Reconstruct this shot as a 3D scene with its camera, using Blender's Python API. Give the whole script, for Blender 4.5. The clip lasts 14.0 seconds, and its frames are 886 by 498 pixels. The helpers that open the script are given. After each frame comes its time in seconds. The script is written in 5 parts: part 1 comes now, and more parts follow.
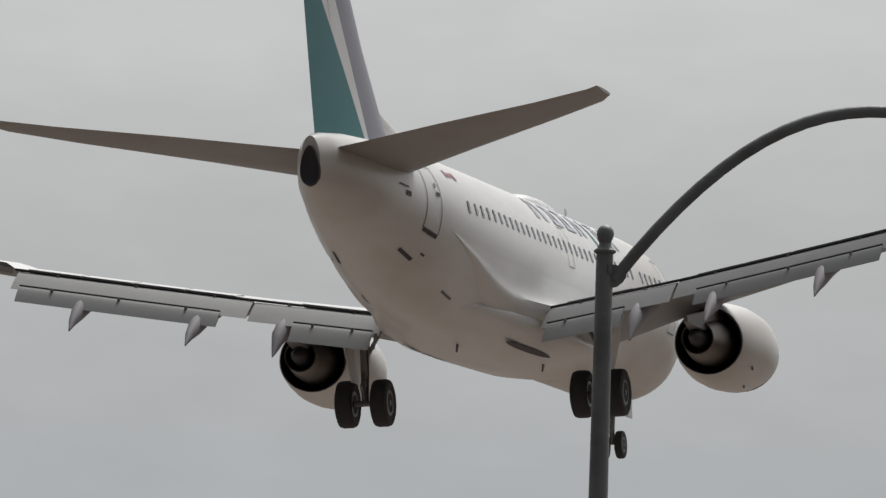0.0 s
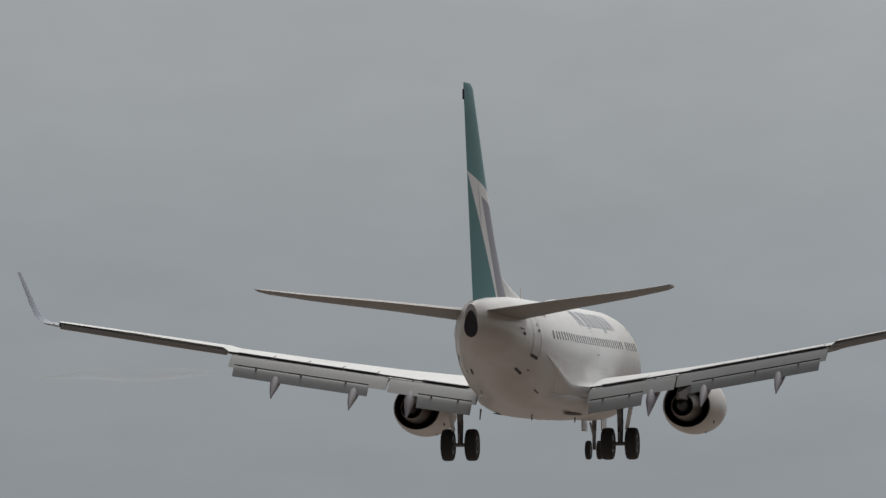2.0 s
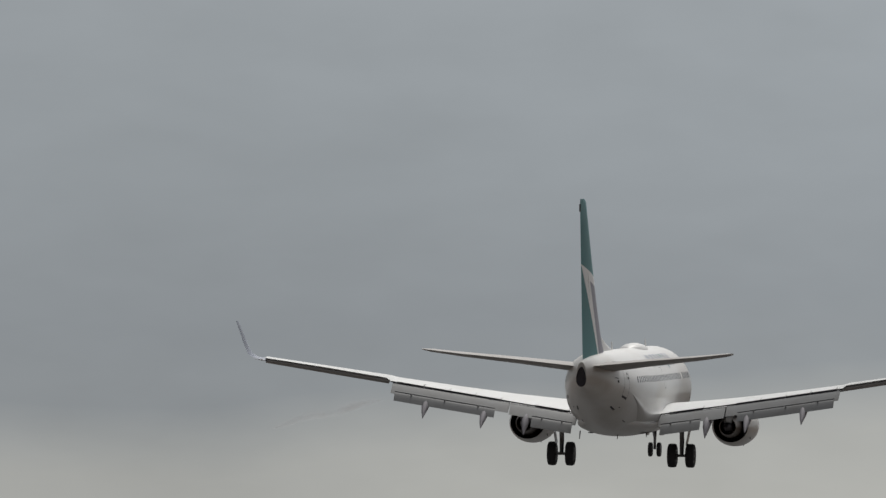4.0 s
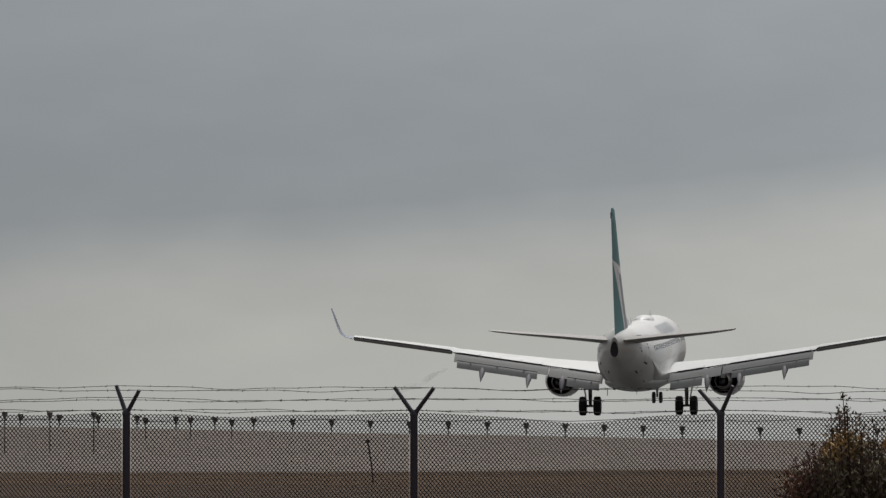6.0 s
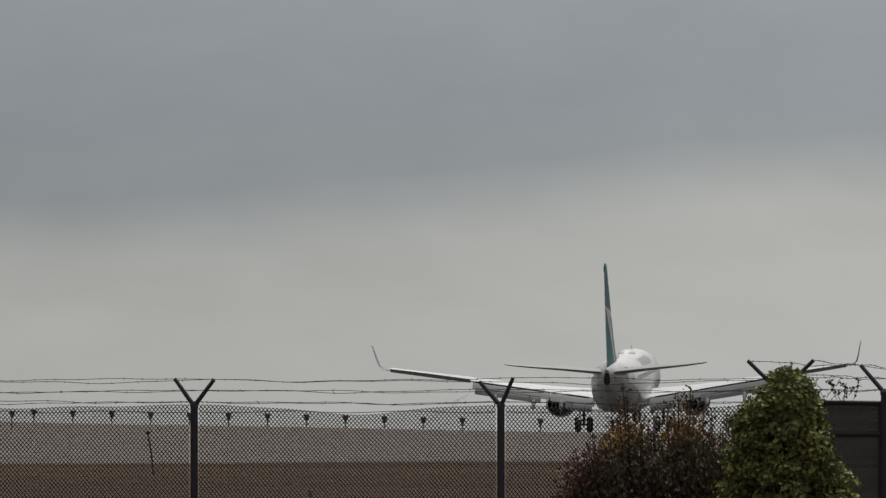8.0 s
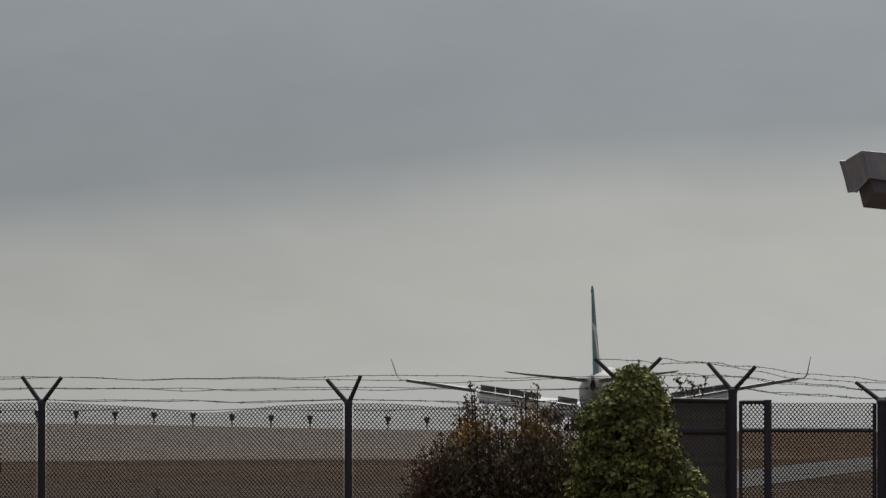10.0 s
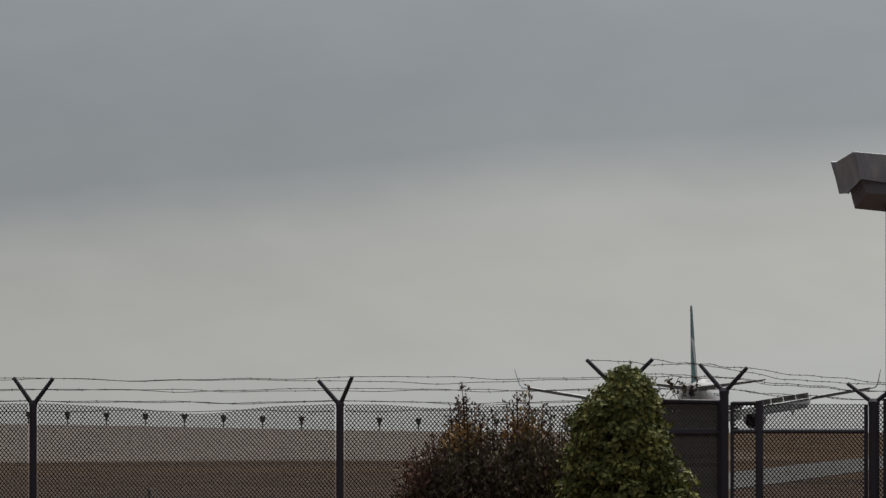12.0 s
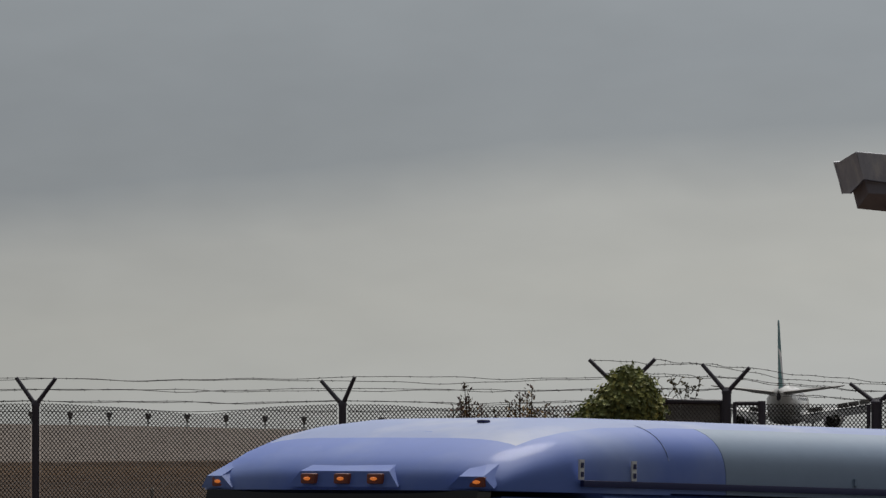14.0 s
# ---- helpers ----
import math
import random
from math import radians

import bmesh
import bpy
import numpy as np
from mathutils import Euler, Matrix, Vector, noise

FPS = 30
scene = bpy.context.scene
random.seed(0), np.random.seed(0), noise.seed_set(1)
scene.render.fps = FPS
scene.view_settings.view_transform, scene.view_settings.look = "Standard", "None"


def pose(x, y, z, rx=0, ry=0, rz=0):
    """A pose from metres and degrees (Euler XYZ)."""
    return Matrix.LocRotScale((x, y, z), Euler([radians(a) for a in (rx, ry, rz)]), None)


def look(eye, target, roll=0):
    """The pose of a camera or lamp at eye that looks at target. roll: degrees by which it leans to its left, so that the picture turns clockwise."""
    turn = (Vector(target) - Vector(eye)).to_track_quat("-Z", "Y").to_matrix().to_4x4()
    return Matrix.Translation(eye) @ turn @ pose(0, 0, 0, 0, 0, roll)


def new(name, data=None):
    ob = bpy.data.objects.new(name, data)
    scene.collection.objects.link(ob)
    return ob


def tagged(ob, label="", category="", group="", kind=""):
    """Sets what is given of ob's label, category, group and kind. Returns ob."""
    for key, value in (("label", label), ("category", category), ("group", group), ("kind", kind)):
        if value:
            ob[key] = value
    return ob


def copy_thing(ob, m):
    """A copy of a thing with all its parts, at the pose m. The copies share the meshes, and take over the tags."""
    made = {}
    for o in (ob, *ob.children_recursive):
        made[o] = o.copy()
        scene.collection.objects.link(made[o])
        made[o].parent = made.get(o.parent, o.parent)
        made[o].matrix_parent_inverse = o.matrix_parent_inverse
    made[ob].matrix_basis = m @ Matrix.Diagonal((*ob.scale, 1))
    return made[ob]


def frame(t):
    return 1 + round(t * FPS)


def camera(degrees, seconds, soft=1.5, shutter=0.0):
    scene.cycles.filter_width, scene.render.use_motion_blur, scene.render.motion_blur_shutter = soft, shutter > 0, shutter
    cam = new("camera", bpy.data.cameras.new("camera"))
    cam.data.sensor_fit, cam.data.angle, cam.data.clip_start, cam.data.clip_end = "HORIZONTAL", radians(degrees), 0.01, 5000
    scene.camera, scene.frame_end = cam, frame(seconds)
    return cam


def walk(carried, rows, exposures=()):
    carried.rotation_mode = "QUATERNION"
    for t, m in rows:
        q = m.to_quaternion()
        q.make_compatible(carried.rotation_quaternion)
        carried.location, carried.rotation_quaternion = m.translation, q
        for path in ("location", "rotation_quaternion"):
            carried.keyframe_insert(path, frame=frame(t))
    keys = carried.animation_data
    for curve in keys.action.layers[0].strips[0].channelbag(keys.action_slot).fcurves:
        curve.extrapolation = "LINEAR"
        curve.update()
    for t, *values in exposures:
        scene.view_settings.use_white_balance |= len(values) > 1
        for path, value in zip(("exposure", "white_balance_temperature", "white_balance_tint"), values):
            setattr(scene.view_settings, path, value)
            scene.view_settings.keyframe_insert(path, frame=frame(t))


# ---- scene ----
# ---- camera: one fixed stand, panning and tilting after the landing airliner ----
EYE = 1.75
CAMERA_ROWS = [
    (0, 10.365, 5.752, 1.65),
    (0.5, 8.667, 5.061, 1.65),
    (1, 7.368, 4.454, 1.65),
    (1.5, 6.356, 3.863, 1.52),
    (2, 5.541, 3.283, 1.40),
    (2.5, 4.831, 2.806, 1.23),
    (3, 4.264, 2.514, 1.07),
    (3.2, 4.097, 2.415, 1.00),
    (5.3, 2.338, 1.036, 0.00),
    (5.5, 2.229, 1.014, 0.00),
    (6, 1.926, 0.979, 0.00),
    (6.5, 1.641, 0.975, 0.00),
    (7, 1.360, 0.966, 0.00),
    (7.5, 1.092, 0.957, 0.00),
    (8, 0.812, 0.936, 0.00),
    (8.5, 0.601, 0.927, 0.00),
    (9, 0.320, 0.927, 0.00),
    (9.2, 0.206, 0.927, 0.00),
    (11.3, -0.013, 0.922, 0.00),
    (11.5, -0.009, 0.927, 0.00),
    (12, -0.004, 0.931, 0.00),
    (12.5, 0.000, 0.931, 0.00),
    (13, 0.005, 0.931, 0.00),
    (13.5, 0.009, 0.936, 0.00),
    (14, 0.009, 0.931, 0.00),
]
AIRLINER_ROWS = [
    (0, -46.65, 260.95, 24.38, 0.25, -2.8, -4.47),
    (0.5, -43.67, 296.28, 22.85, 0.28, -1.6, -4.2),
    (1, -40.47, 330.73, 21.13, 0.67, 0.1, -3.88),
    (1.5, -37.78, 364.09, 19.32, 1.86, 0.15, -3.93),
    (2, -34.93, 397.51, 17.25, 1.7, -1.51, -3.91),
    (2.5, -31.99, 431.72, 15.15, 1.42, -1.79, -4.08),
    (3, -29.08, 465.68, 13.25, 1.72, 0.5, -4.72),
    (3.2, -27.85, 479.93, 12.49, 1.68, 1.1, -4.76),
    (5.3, -15.25, 617.97, 4, 3, -0.55, -4.5),
    (5.5, -14.05, 631.92, 3.87, 2.9, -0.45, -4.4),
    (6, -10.91, 668.24, 3.34, 2.55, -0.35, -4.2),
    (6.5, -7.78, 704.61, 2.81, 2.3, -0.3, -4.15),
    (7, -4.7, 740.3, 2.16, 2.5, -0.4, -4.2),
    (7.5, -1.62, 775.95, 1.9, 2.75, -0.5, -4.3),
    (8, 1.48, 811.93, 1.85, 2.7, -0.6, -4.4),
    (8.5, 4.6, 848.04, 2.02, 2.3, -0.6, -4.6),
    (9, 7.6, 882.91, 1.86, 1.8, -0.5, -4.7),
    (11.3, 20.36, 1030.74, 0.87, 0, -0, -4.93),
    (11.5, 21.66, 1045.9, 0.89, 0, -0, -4.93),
    (12, 24.83, 1082.66, 1.14, 0, -0, -4.93),
    (12.5, 28.01, 1119.46, 1.22, 0, -0, -4.93),
    (13, 31.03, 1154.54, 1.35, 0, -0, -4.93),
    (13.5, 34.12, 1190.31, 1.19, 0, -0, -4.93),
    (14, 36.99, 1223.59, 1.16, 0, -0, -4.93),
]


def aim(yaw, pitch, roll):
    return pose(0, 0, EYE, 90 + pitch, 0, yaw) @ pose(0, 0, 0, 0, 0, roll)


cam = camera(4.490, 14.0, soft=1.4)
walk(cam, [(t, aim(yaw, pitch, roll)) for t, yaw, pitch, roll in CAMERA_ROWS],
     exposures=[(0.0, .27), (.5, .19), (1.0, .11), (1.5, .03), (2.0, 0.0), (2.5, .05), (3.0, .08), (6.0, .05), (7.0, .01), (9.0, -.06), (14.0, -.11)])

# ---- sky and sun: a high overcast with a brighter, clearer strip low over the horizon ----
world = bpy.data.worlds.new("overcast_sky")
scene.world = world
world.use_nodes = True
wn, wl = world.node_tree.nodes, world.node_tree.links
wn.clear()


def wmath(op, a, b=None, c=None, clamp=False):
    n = wn.new("ShaderNodeMath")
    n.operation, n.use_clamp = op, clamp
    for i, v in enumerate((a, b, c)):
        if v is None:
            continue
        if isinstance(v, (int, float)):
            n.inputs[i].default_value = v
        else:
            wl.new(v, n.inputs[i])
    return n.outputs[0]


w_coord = wn.new("ShaderNodeTexCoord")
w_split = wn.new("ShaderNodeSeparateXYZ")
wl.new(w_coord.outputs["Generated"], w_split.inputs[0])
elev = wmath("MULTIPLY", wmath("ARCSINE", w_split.outputs["Z"]), 57.2958)
azim = wmath("MULTIPLY", w_split.outputs["X"], 57.2958)
azim = wmath("MINIMUM", wmath("MAXIMUM", azim, -4.5), 6.0)
w_map = wn.new("ShaderNodeMapping")
w_map.inputs["Scale"].default_value = (1.0, 1.0, 2.6)
wl.new(w_coord.outputs["Generated"], w_map.inputs["Vector"])
w_big = wn.new("ShaderNodeTexNoise")
w_big.inputs["Scale"].default_value, w_big.inputs["Detail"].default_value = 26.0, 4.0
wl.new(w_map.outputs[0], w_big.inputs["Vector"])
w_fine = wn.new("ShaderNodeTexNoise")
w_fine.inputs["Scale"].default_value, w_fine.inputs["Detail"].default_value = 90.0, 3.0
wl.new(w_map.outputs[0], w_fine.inputs["Vector"])
wobble = wmath("MULTIPLY", wmath("SUBTRACT", w_big.outputs["Fac"], 0.5), 0.30)
low = wmath("SUBTRACT", wmath("SUBTRACT", elev, wmath("MULTIPLY", azim, 0.083)), wobble)
w_ramp = wn.new("ShaderNodeValToRGB")
wl.new(wmath("DIVIDE", low, 90.0, clamp=True), w_ramp.inputs["Fac"])
SKY = [(0.0, .436, .447, .440), (0.55, .448, .453, .427), (0.95, .436, .440, .420), (1.12, .385, .396, .388), (1.30, .274, .297, .316), (1.75, .266, .291, .316),
       (2.6, .308, .337, .364), (3.6, .328, .356, .382), (4.5, .384, .405, .421), (5.4, .424, .432, .438), (6.2, .452, .456, .455), (7.2, .555, .556, .550), (8.5, .60, .60, .60), (12, .56, .565, .565),
       (25, .55, .56, .57), (50, .95, .95, .96), (90, 2.0, 2.0, 2.01)]
ramp = w_ramp.color_ramp
while len(ramp.elements) < len(SKY):
    ramp.elements.new(0.5)
for el, (deg, r, g, b) in zip(ramp.elements, SKY):
    el.position, el.color = deg / 90, (r, g, b, 1)
w_sky = wn.new("ShaderNodeTexSky")
w_sky.sky_type, w_sky.sun_disc = "NISHITA", False
SUN_ELEVATION, SUN_AZIMUTH = 56, 8
w_sky.sun_elevation, w_sky.sun_rotation = radians(SUN_ELEVATION), radians(SUN_AZIMUTH)
w_dim = wn.new("ShaderNodeVectorMath")
w_dim.operation = "SCALE"
w_dim.inputs["Scale"].default_value = 0.07
wl.new(w_sky.outputs[0], w_dim.inputs[0])
w_mix = wn.new("ShaderNodeMix")
w_mix.data_type = "RGBA"
w_mix.inputs["Factor"].default_value = 0.96
wl.new(w_dim.outputs[0], w_mix.inputs["A"])
w_mod = wn.new("ShaderNodeVectorMath")
w_mod.operation = "SCALE"
wl.new(w_ramp.outputs["Color"], w_mod.inputs[0])
# the cloud is brighter on the sun's side of the sky than behind the stand
toward = wmath("MAXIMUM", wmath("ADD", wmath("MULTIPLY", w_split.outputs["Y"], 0.66), 0.34), 0.17)
toward = wmath("MULTIPLY", toward, wmath("MULTIPLY_ADD", azim, 0.033, 1.0))
w_tex = wmath("MULTIPLY_ADD", wmath("ADD", w_fine.outputs["Fac"], w_big.outputs["Fac"]), 0.13, 0.87)
wl.new(wmath("MULTIPLY", w_tex, toward), w_mod.inputs["Scale"])
wl.new(w_mod.outputs[0], w_mix.inputs["B"])
w_bg = wn.new("ShaderNodeBackground")
wl.new(w_mix.outputs["Result"], w_bg.inputs["Color"])
w_bg.inputs["Strength"].default_value = 1.0
w_out = wn.new("ShaderNodeOutputWorld")
wl.new(w_bg.outputs[0], w_out.inputs[0])

sun = bpy.data.lights.new("sun", "SUN")
sun.energy, sun.angle, sun.color = 2.4, radians(18), (1.0, 0.97, 0.92)
sun_ob = new("sun", sun)
sx = math.sin(radians(SUN_AZIMUTH)) * math.cos(radians(SUN_ELEVATION))
sy = math.cos(radians(SUN_AZIMUTH)) * math.cos(radians(SUN_ELEVATION))
sun_ob.matrix_world = look((sx * 50, sy * 50, 50 * math.sin(radians(SUN_ELEVATION))), (0, 0, 0))


# ---- materials ----
def material(name, color, rough=0.6, metal=0.0, vary=0.12, scale=3.0, bump=0.0, bump_scale=60.0, coat=0.0, random_vary=0.0, island=0.0, stain=None, stain_scale=0.6, stain_amount=0.0, streak=(1, 1, 1)):
    """A painted, worn or natural surface: colour varied at two scales, stains, fine relief."""
    m = bpy.data.materials.new(name)
    m.use_nodes = True
    n, l = m.node_tree.nodes, m.node_tree.links
    b = n["Principled BSDF"]
    b.inputs["Roughness"].default_value, b.inputs["Metallic"].default_value = rough, metal
    if coat:
        b.inputs["Coat Weight"].default_value, b.inputs["Coat Roughness"].default_value = coat, 0.08
    co = n.new("ShaderNodeTexCoord")
    mp = n.new("ShaderNodeMapping")
    mp.inputs["Scale"].default_value = streak
    l.new(co.outputs["Object"], mp.inputs["Vector"])
    big, fine = n.new("ShaderNodeTexNoise"), n.new("ShaderNodeTexNoise")
    for t, s in ((big, scale), (fine, scale * 9)):
        t.inputs["Scale"].default_value, t.inputs["Detail"].default_value = s, 5
        l.new(mp.outputs[0], t.inputs["Vector"])
    add = n.new("ShaderNodeMath")
    add.operation = "ADD"
    l.new(big.outputs["Fac"], add.inputs[0])
    l.new(fine.outputs["Fac"], add.inputs[1])
    fac = n.new("ShaderNodeMath")
    fac.operation = "MULTIPLY_ADD"
    l.new(add.outputs[0], fac.inputs[0])
    fac.inputs[1].default_value, fac.inputs[2].default_value = vary, 1 - vary
    last = fac.outputs[0]
    for amount, kind, socket in ((random_vary, "ShaderNodeObjectInfo", "Random"), (island, "ShaderNodeNewGeometry", "Random Per Island")):
        if amount:
            oi, mu, mm = n.new(kind), n.new("ShaderNodeMath"), n.new("ShaderNodeMath")
            mu.operation, mm.operation = "MULTIPLY_ADD", "MULTIPLY"
            l.new(oi.outputs[socket], mu.inputs[0])
            mu.inputs[1].default_value, mu.inputs[2].default_value = amount * 2, 1 - amount
            l.new(last, mm.inputs[0])
            l.new(mu.outputs[0], mm.inputs[1])
            last = mm.outputs[0]
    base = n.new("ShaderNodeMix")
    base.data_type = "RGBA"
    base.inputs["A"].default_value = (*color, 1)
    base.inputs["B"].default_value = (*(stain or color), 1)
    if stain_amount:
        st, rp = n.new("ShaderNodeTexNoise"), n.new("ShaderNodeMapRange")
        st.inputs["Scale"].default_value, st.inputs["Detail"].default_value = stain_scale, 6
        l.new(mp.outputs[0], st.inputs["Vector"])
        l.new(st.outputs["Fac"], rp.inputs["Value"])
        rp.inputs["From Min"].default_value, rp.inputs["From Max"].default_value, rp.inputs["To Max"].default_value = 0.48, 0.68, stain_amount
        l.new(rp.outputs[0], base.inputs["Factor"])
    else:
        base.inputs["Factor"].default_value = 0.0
    sc = n.new("ShaderNodeVectorMath")
    sc.operation = "SCALE"
    l.new(base.outputs["Result"], sc.inputs[0])
    l.new(last, sc.inputs["Scale"])
    l.new(sc.outputs[0], b.inputs["Base Color"])
    if bump:
        bn, bp = n.new("ShaderNodeTexNoise"), n.new("ShaderNodeBump")
        bn.inputs["Scale"].default_value = bump_scale
        l.new(co.outputs["Object"], bn.inputs["Vector"])
        bp.inputs["Strength"].default_value, bp.inputs["Distance"].default_value = bump, 0.02
        l.new(bn.outputs["Fac"], bp.inputs["Height"])
        l.new(bp.outputs[0], b.inputs["Normal"])
    return m


# grime blotches all over; they also stand in for shade on the belly
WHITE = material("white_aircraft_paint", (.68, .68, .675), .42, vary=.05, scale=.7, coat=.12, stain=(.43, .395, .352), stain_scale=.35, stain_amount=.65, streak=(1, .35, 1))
# paler copy of the wing grey, with the sky's light put into it
WING_SKYLIT = material("skylit_wing_paint", (.62, .63, .63), .45, vary=.08, scale=.9, stain=(.50, .50, .49), stain_scale=.7, stain_amount=.5, streak=(1, .3, 1))
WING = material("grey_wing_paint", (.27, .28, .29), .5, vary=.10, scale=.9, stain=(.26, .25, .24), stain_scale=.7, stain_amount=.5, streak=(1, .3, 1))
WING_UNDER = material("grey_brown_skin", (.31, .295, .285), .5, vary=.12, scale=.8, stain=(.24, .22, .2), stain_scale=.8, stain_amount=.5)
FAIRING = material("violet_grey_fairing_paint", (.27, .26, .285), .75, vary=.15, scale=1.5)
FLAP = material("light_grey_flap_paint", (.172, .178, .184), .6, vary=.1, scale=1.2, stain=(.15, .148, .147), stain_scale=.9, stain_amount=.6)
GREY_LINE = material("grey_sealant", (.16, .16, .165), .7)
# soot-dark metal, also the tone of shade painted into gaps and wells
DARK = material("sooty_metal_and_shade", (.034, .031, .038), .6, vary=.3, scale=4)
EXHAUST = material("burnt_exhaust_metal", (.16, .14, .125), .42, metal=.85, vary=.35, scale=3, stain=(.05, .045, .045), stain_amount=.8)
RUBBER = material("tyre_rubber", (.030, .029, .032), .75, vary=.25, scale=5, bump=.1)
RIM = material("dull_wheel_metal", (.13, .13, .135), .45, metal=.5, vary=.2, scale=8)
STRUT = material("gear_strut_grey", (.30, .30, .31), .45, metal=.3, vary=.2, scale=5, stain=(.10, .09, .08), stain_scale=3, stain_amount=.7)
GLASS_DARK = material("dark_window_glass", (.065, .072, .085), .12, vary=.1)
TITLE = material("grey_blue_marking", (.40, .42, .48), .4, vary=.08)
WINGLET = material("blue_grey_winglet_paint", (.24, .265, .33), .4, vary=.08)
TEAL_MARK = material("teal_marking", (.035, .20, .21), .4, vary=.08)
RED = material("red_marking", (.36, .17, .17), .4, vary=.08)
POLE = material("grey_painted_lamp_pole", (.21, .216, .222), .55, metal=.2, vary=.22, scale=4, bump=.12, stain=(.08, .075, .07), stain_scale=2.5, stain_amount=.6)
BOX = material("weathered_luminaire_housing", (.54, .55, .61), .6, metal=.0, vary=.3, scale=5, bump=.1, stain=(.74, .73, .71), stain_scale=5, stain_amount=.6, streak=(2.2, 2.2, .7))
# housing grey darkened to carry the shade below the floodlight
BALLAST_SHADED = material("shaded_ballast_housing", (.30, .30, .35), .6, vary=.3, scale=6, bump=.1)
LENS = material("milky_lamp_lens", (.45, .45, .42), .3, vary=.1)
POST = material("dark_coated_fence_post", (.092, .086, .112), .55, vary=.25, scale=6, bump=.1, random_vary=.12)
MESH = material("dark_coated_mesh_wire", (.046, .043, .044), .5, vary=.2, scale=8)
SLAT = material("grey_privacy_slat", (.33, .32, .31), .9, vary=.25, scale=5, random_vary=.16)
WIRE = material("weathered_barbed_wire", (.085, .08, .078), .6, metal=.3, vary=.3, scale=6)
LIGHT_HEAD = material("dark_airfield_light", (.085, .085, .09), .5, vary=.2, scale=9)
STEM = material("bush_stem", (.09, .06, .045), .8, vary=.3, scale=9)
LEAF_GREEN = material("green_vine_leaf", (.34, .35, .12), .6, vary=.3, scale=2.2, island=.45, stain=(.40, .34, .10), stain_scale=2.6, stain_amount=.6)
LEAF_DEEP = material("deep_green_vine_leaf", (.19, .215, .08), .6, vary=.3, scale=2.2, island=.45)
LEAF_DARK = material("dark_bush_leaf", (.24, .215, .145), .8, vary=.25, scale=2, island=.28, stain=(.26, .19, .14), stain_scale=2.2, stain_amount=.5)
LEAF_PURPLE = material("purple_brown_shoot_leaf", (.22, .17, .165), .7, vary=.3, scale=3, island=.3)
LEAF_YELLOW = material("yellow_brown_leaf", (.47, .31, .14), .7, vary=.3, scale=2.5, island=.4)
LEAF_RED = material("reddish_bush_leaf", (.27, .165, .13), .7, vary=.3, scale=2.5, island=.45)
VAPOUR = bpy.data.materials.new("thin_vapour")
VAPOUR.use_nodes = True
vn, vl = VAPOUR.node_tree.nodes, VAPOUR.node_tree.links
vn.clear()
v_out, v_mix, v_clear, v_white = (vn.new(k) for k in ("ShaderNodeOutputMaterial", "ShaderNodeMixShader", "ShaderNodeBsdfTransparent", "ShaderNodeBsdfTranslucent"))
v_noise, v_range, v_co, v_map = (vn.new(k) for k in ("ShaderNodeTexNoise", "ShaderNodeMapRange", "ShaderNodeTexCoord", "ShaderNodeMapping"))
v_map.inputs["Scale"].default_value = (1.2, .09, 1.2)
v_noise.inputs["Scale"].default_value, v_noise.inputs["Detail"].default_value = 1.0, 4
v_range.inputs["From Min"].default_value, v_range.inputs["From Max"].default_value, v_range.inputs["To Max"].default_value = .36, .74, .10
v_white.inputs["Color"].default_value = (.95, .95, .95, 1)
for a, b in ((v_co.outputs["Object"], v_map.inputs["Vector"]), (v_map.outputs[0], v_noise.inputs["Vector"]), (v_noise.outputs["Fac"], v_range.inputs["Value"]), (v_range.outputs[0], v_mix.inputs["Fac"]),
             (v_clear.outputs[0], v_mix.inputs[1]), (v_white.outputs[0], v_mix.inputs[2]), (v_mix.outputs[0], v_out.inputs["Surface"])):
    vl.new(a, b)
WOOD = material("weathered_stake", (.07, .06, .05), .8, vary=.3, scale=8)
ASPHALT = material("old_asphalt", (.075, .075, .075), .85, vary=.2, scale=.6, bump=.2)
PALE_ROAD = material("pale_concrete_road", (.105, .103, .098), .95, vary=.14, scale=.35, bump=.15, stain=(.09, .085, .08), stain_scale=.2, stain_amount=.6)
BUS_BLUE = material("blue_bus_paint", (.115, .195, .56), .62, vary=.12, scale=1.2, coat=.05, stain=(.25, .33, .58), stain_scale=1.1, stain_amount=.7)
BUS_PALE = material("pale_blue_grey_bus_paint", (.22, .30, .42), .55, vary=.12, scale=1.2, coat=.05)
# chalky blue, made paler so that the roof's crown looks sunlit
BUS_ROOF = material("chalky_sunlit_bus_roof", (.24, .31, .55), .6, vary=.14, scale=1.5, stain=(.42, .46, .58), stain_scale=1.6, stain_amount=.8)
BUS_LINE = material("dark_blue_bus_trim", (.015, .02, .10), .4)
BUS_GLASS = material("tinted_bus_glass", (.012, .013, .016), .08)
AMBER_RIM = material("red_brown_lamp_bezel", (.27, .075, .045), .45)
AMBER = material("amber_lamp_lens", (.32, .06, .03), .35)
amber_b = AMBER.node_tree.nodes["Principled BSDF"]
amber_b.inputs["Emission Color"].default_value, amber_b.inputs["Emission Strength"].default_value = (1, .28, .05, 1), .45
for leaf_paint in (LEAF_GREEN, LEAF_DEEP, LEAF_DARK, LEAF_RED, LEAF_PURPLE, LEAF_YELLOW):
    leaf_paint.node_tree.nodes["Principled BSDF"].inputs["Specular IOR Level"].default_value = .15
for dull in (FLAP, WING):
    dull.node_tree.nodes["Principled BSDF"].inputs["Specular IOR Level"].default_value = .2
DECAL_WHITE = material("white_decal", (.8, .8, .8), .4)


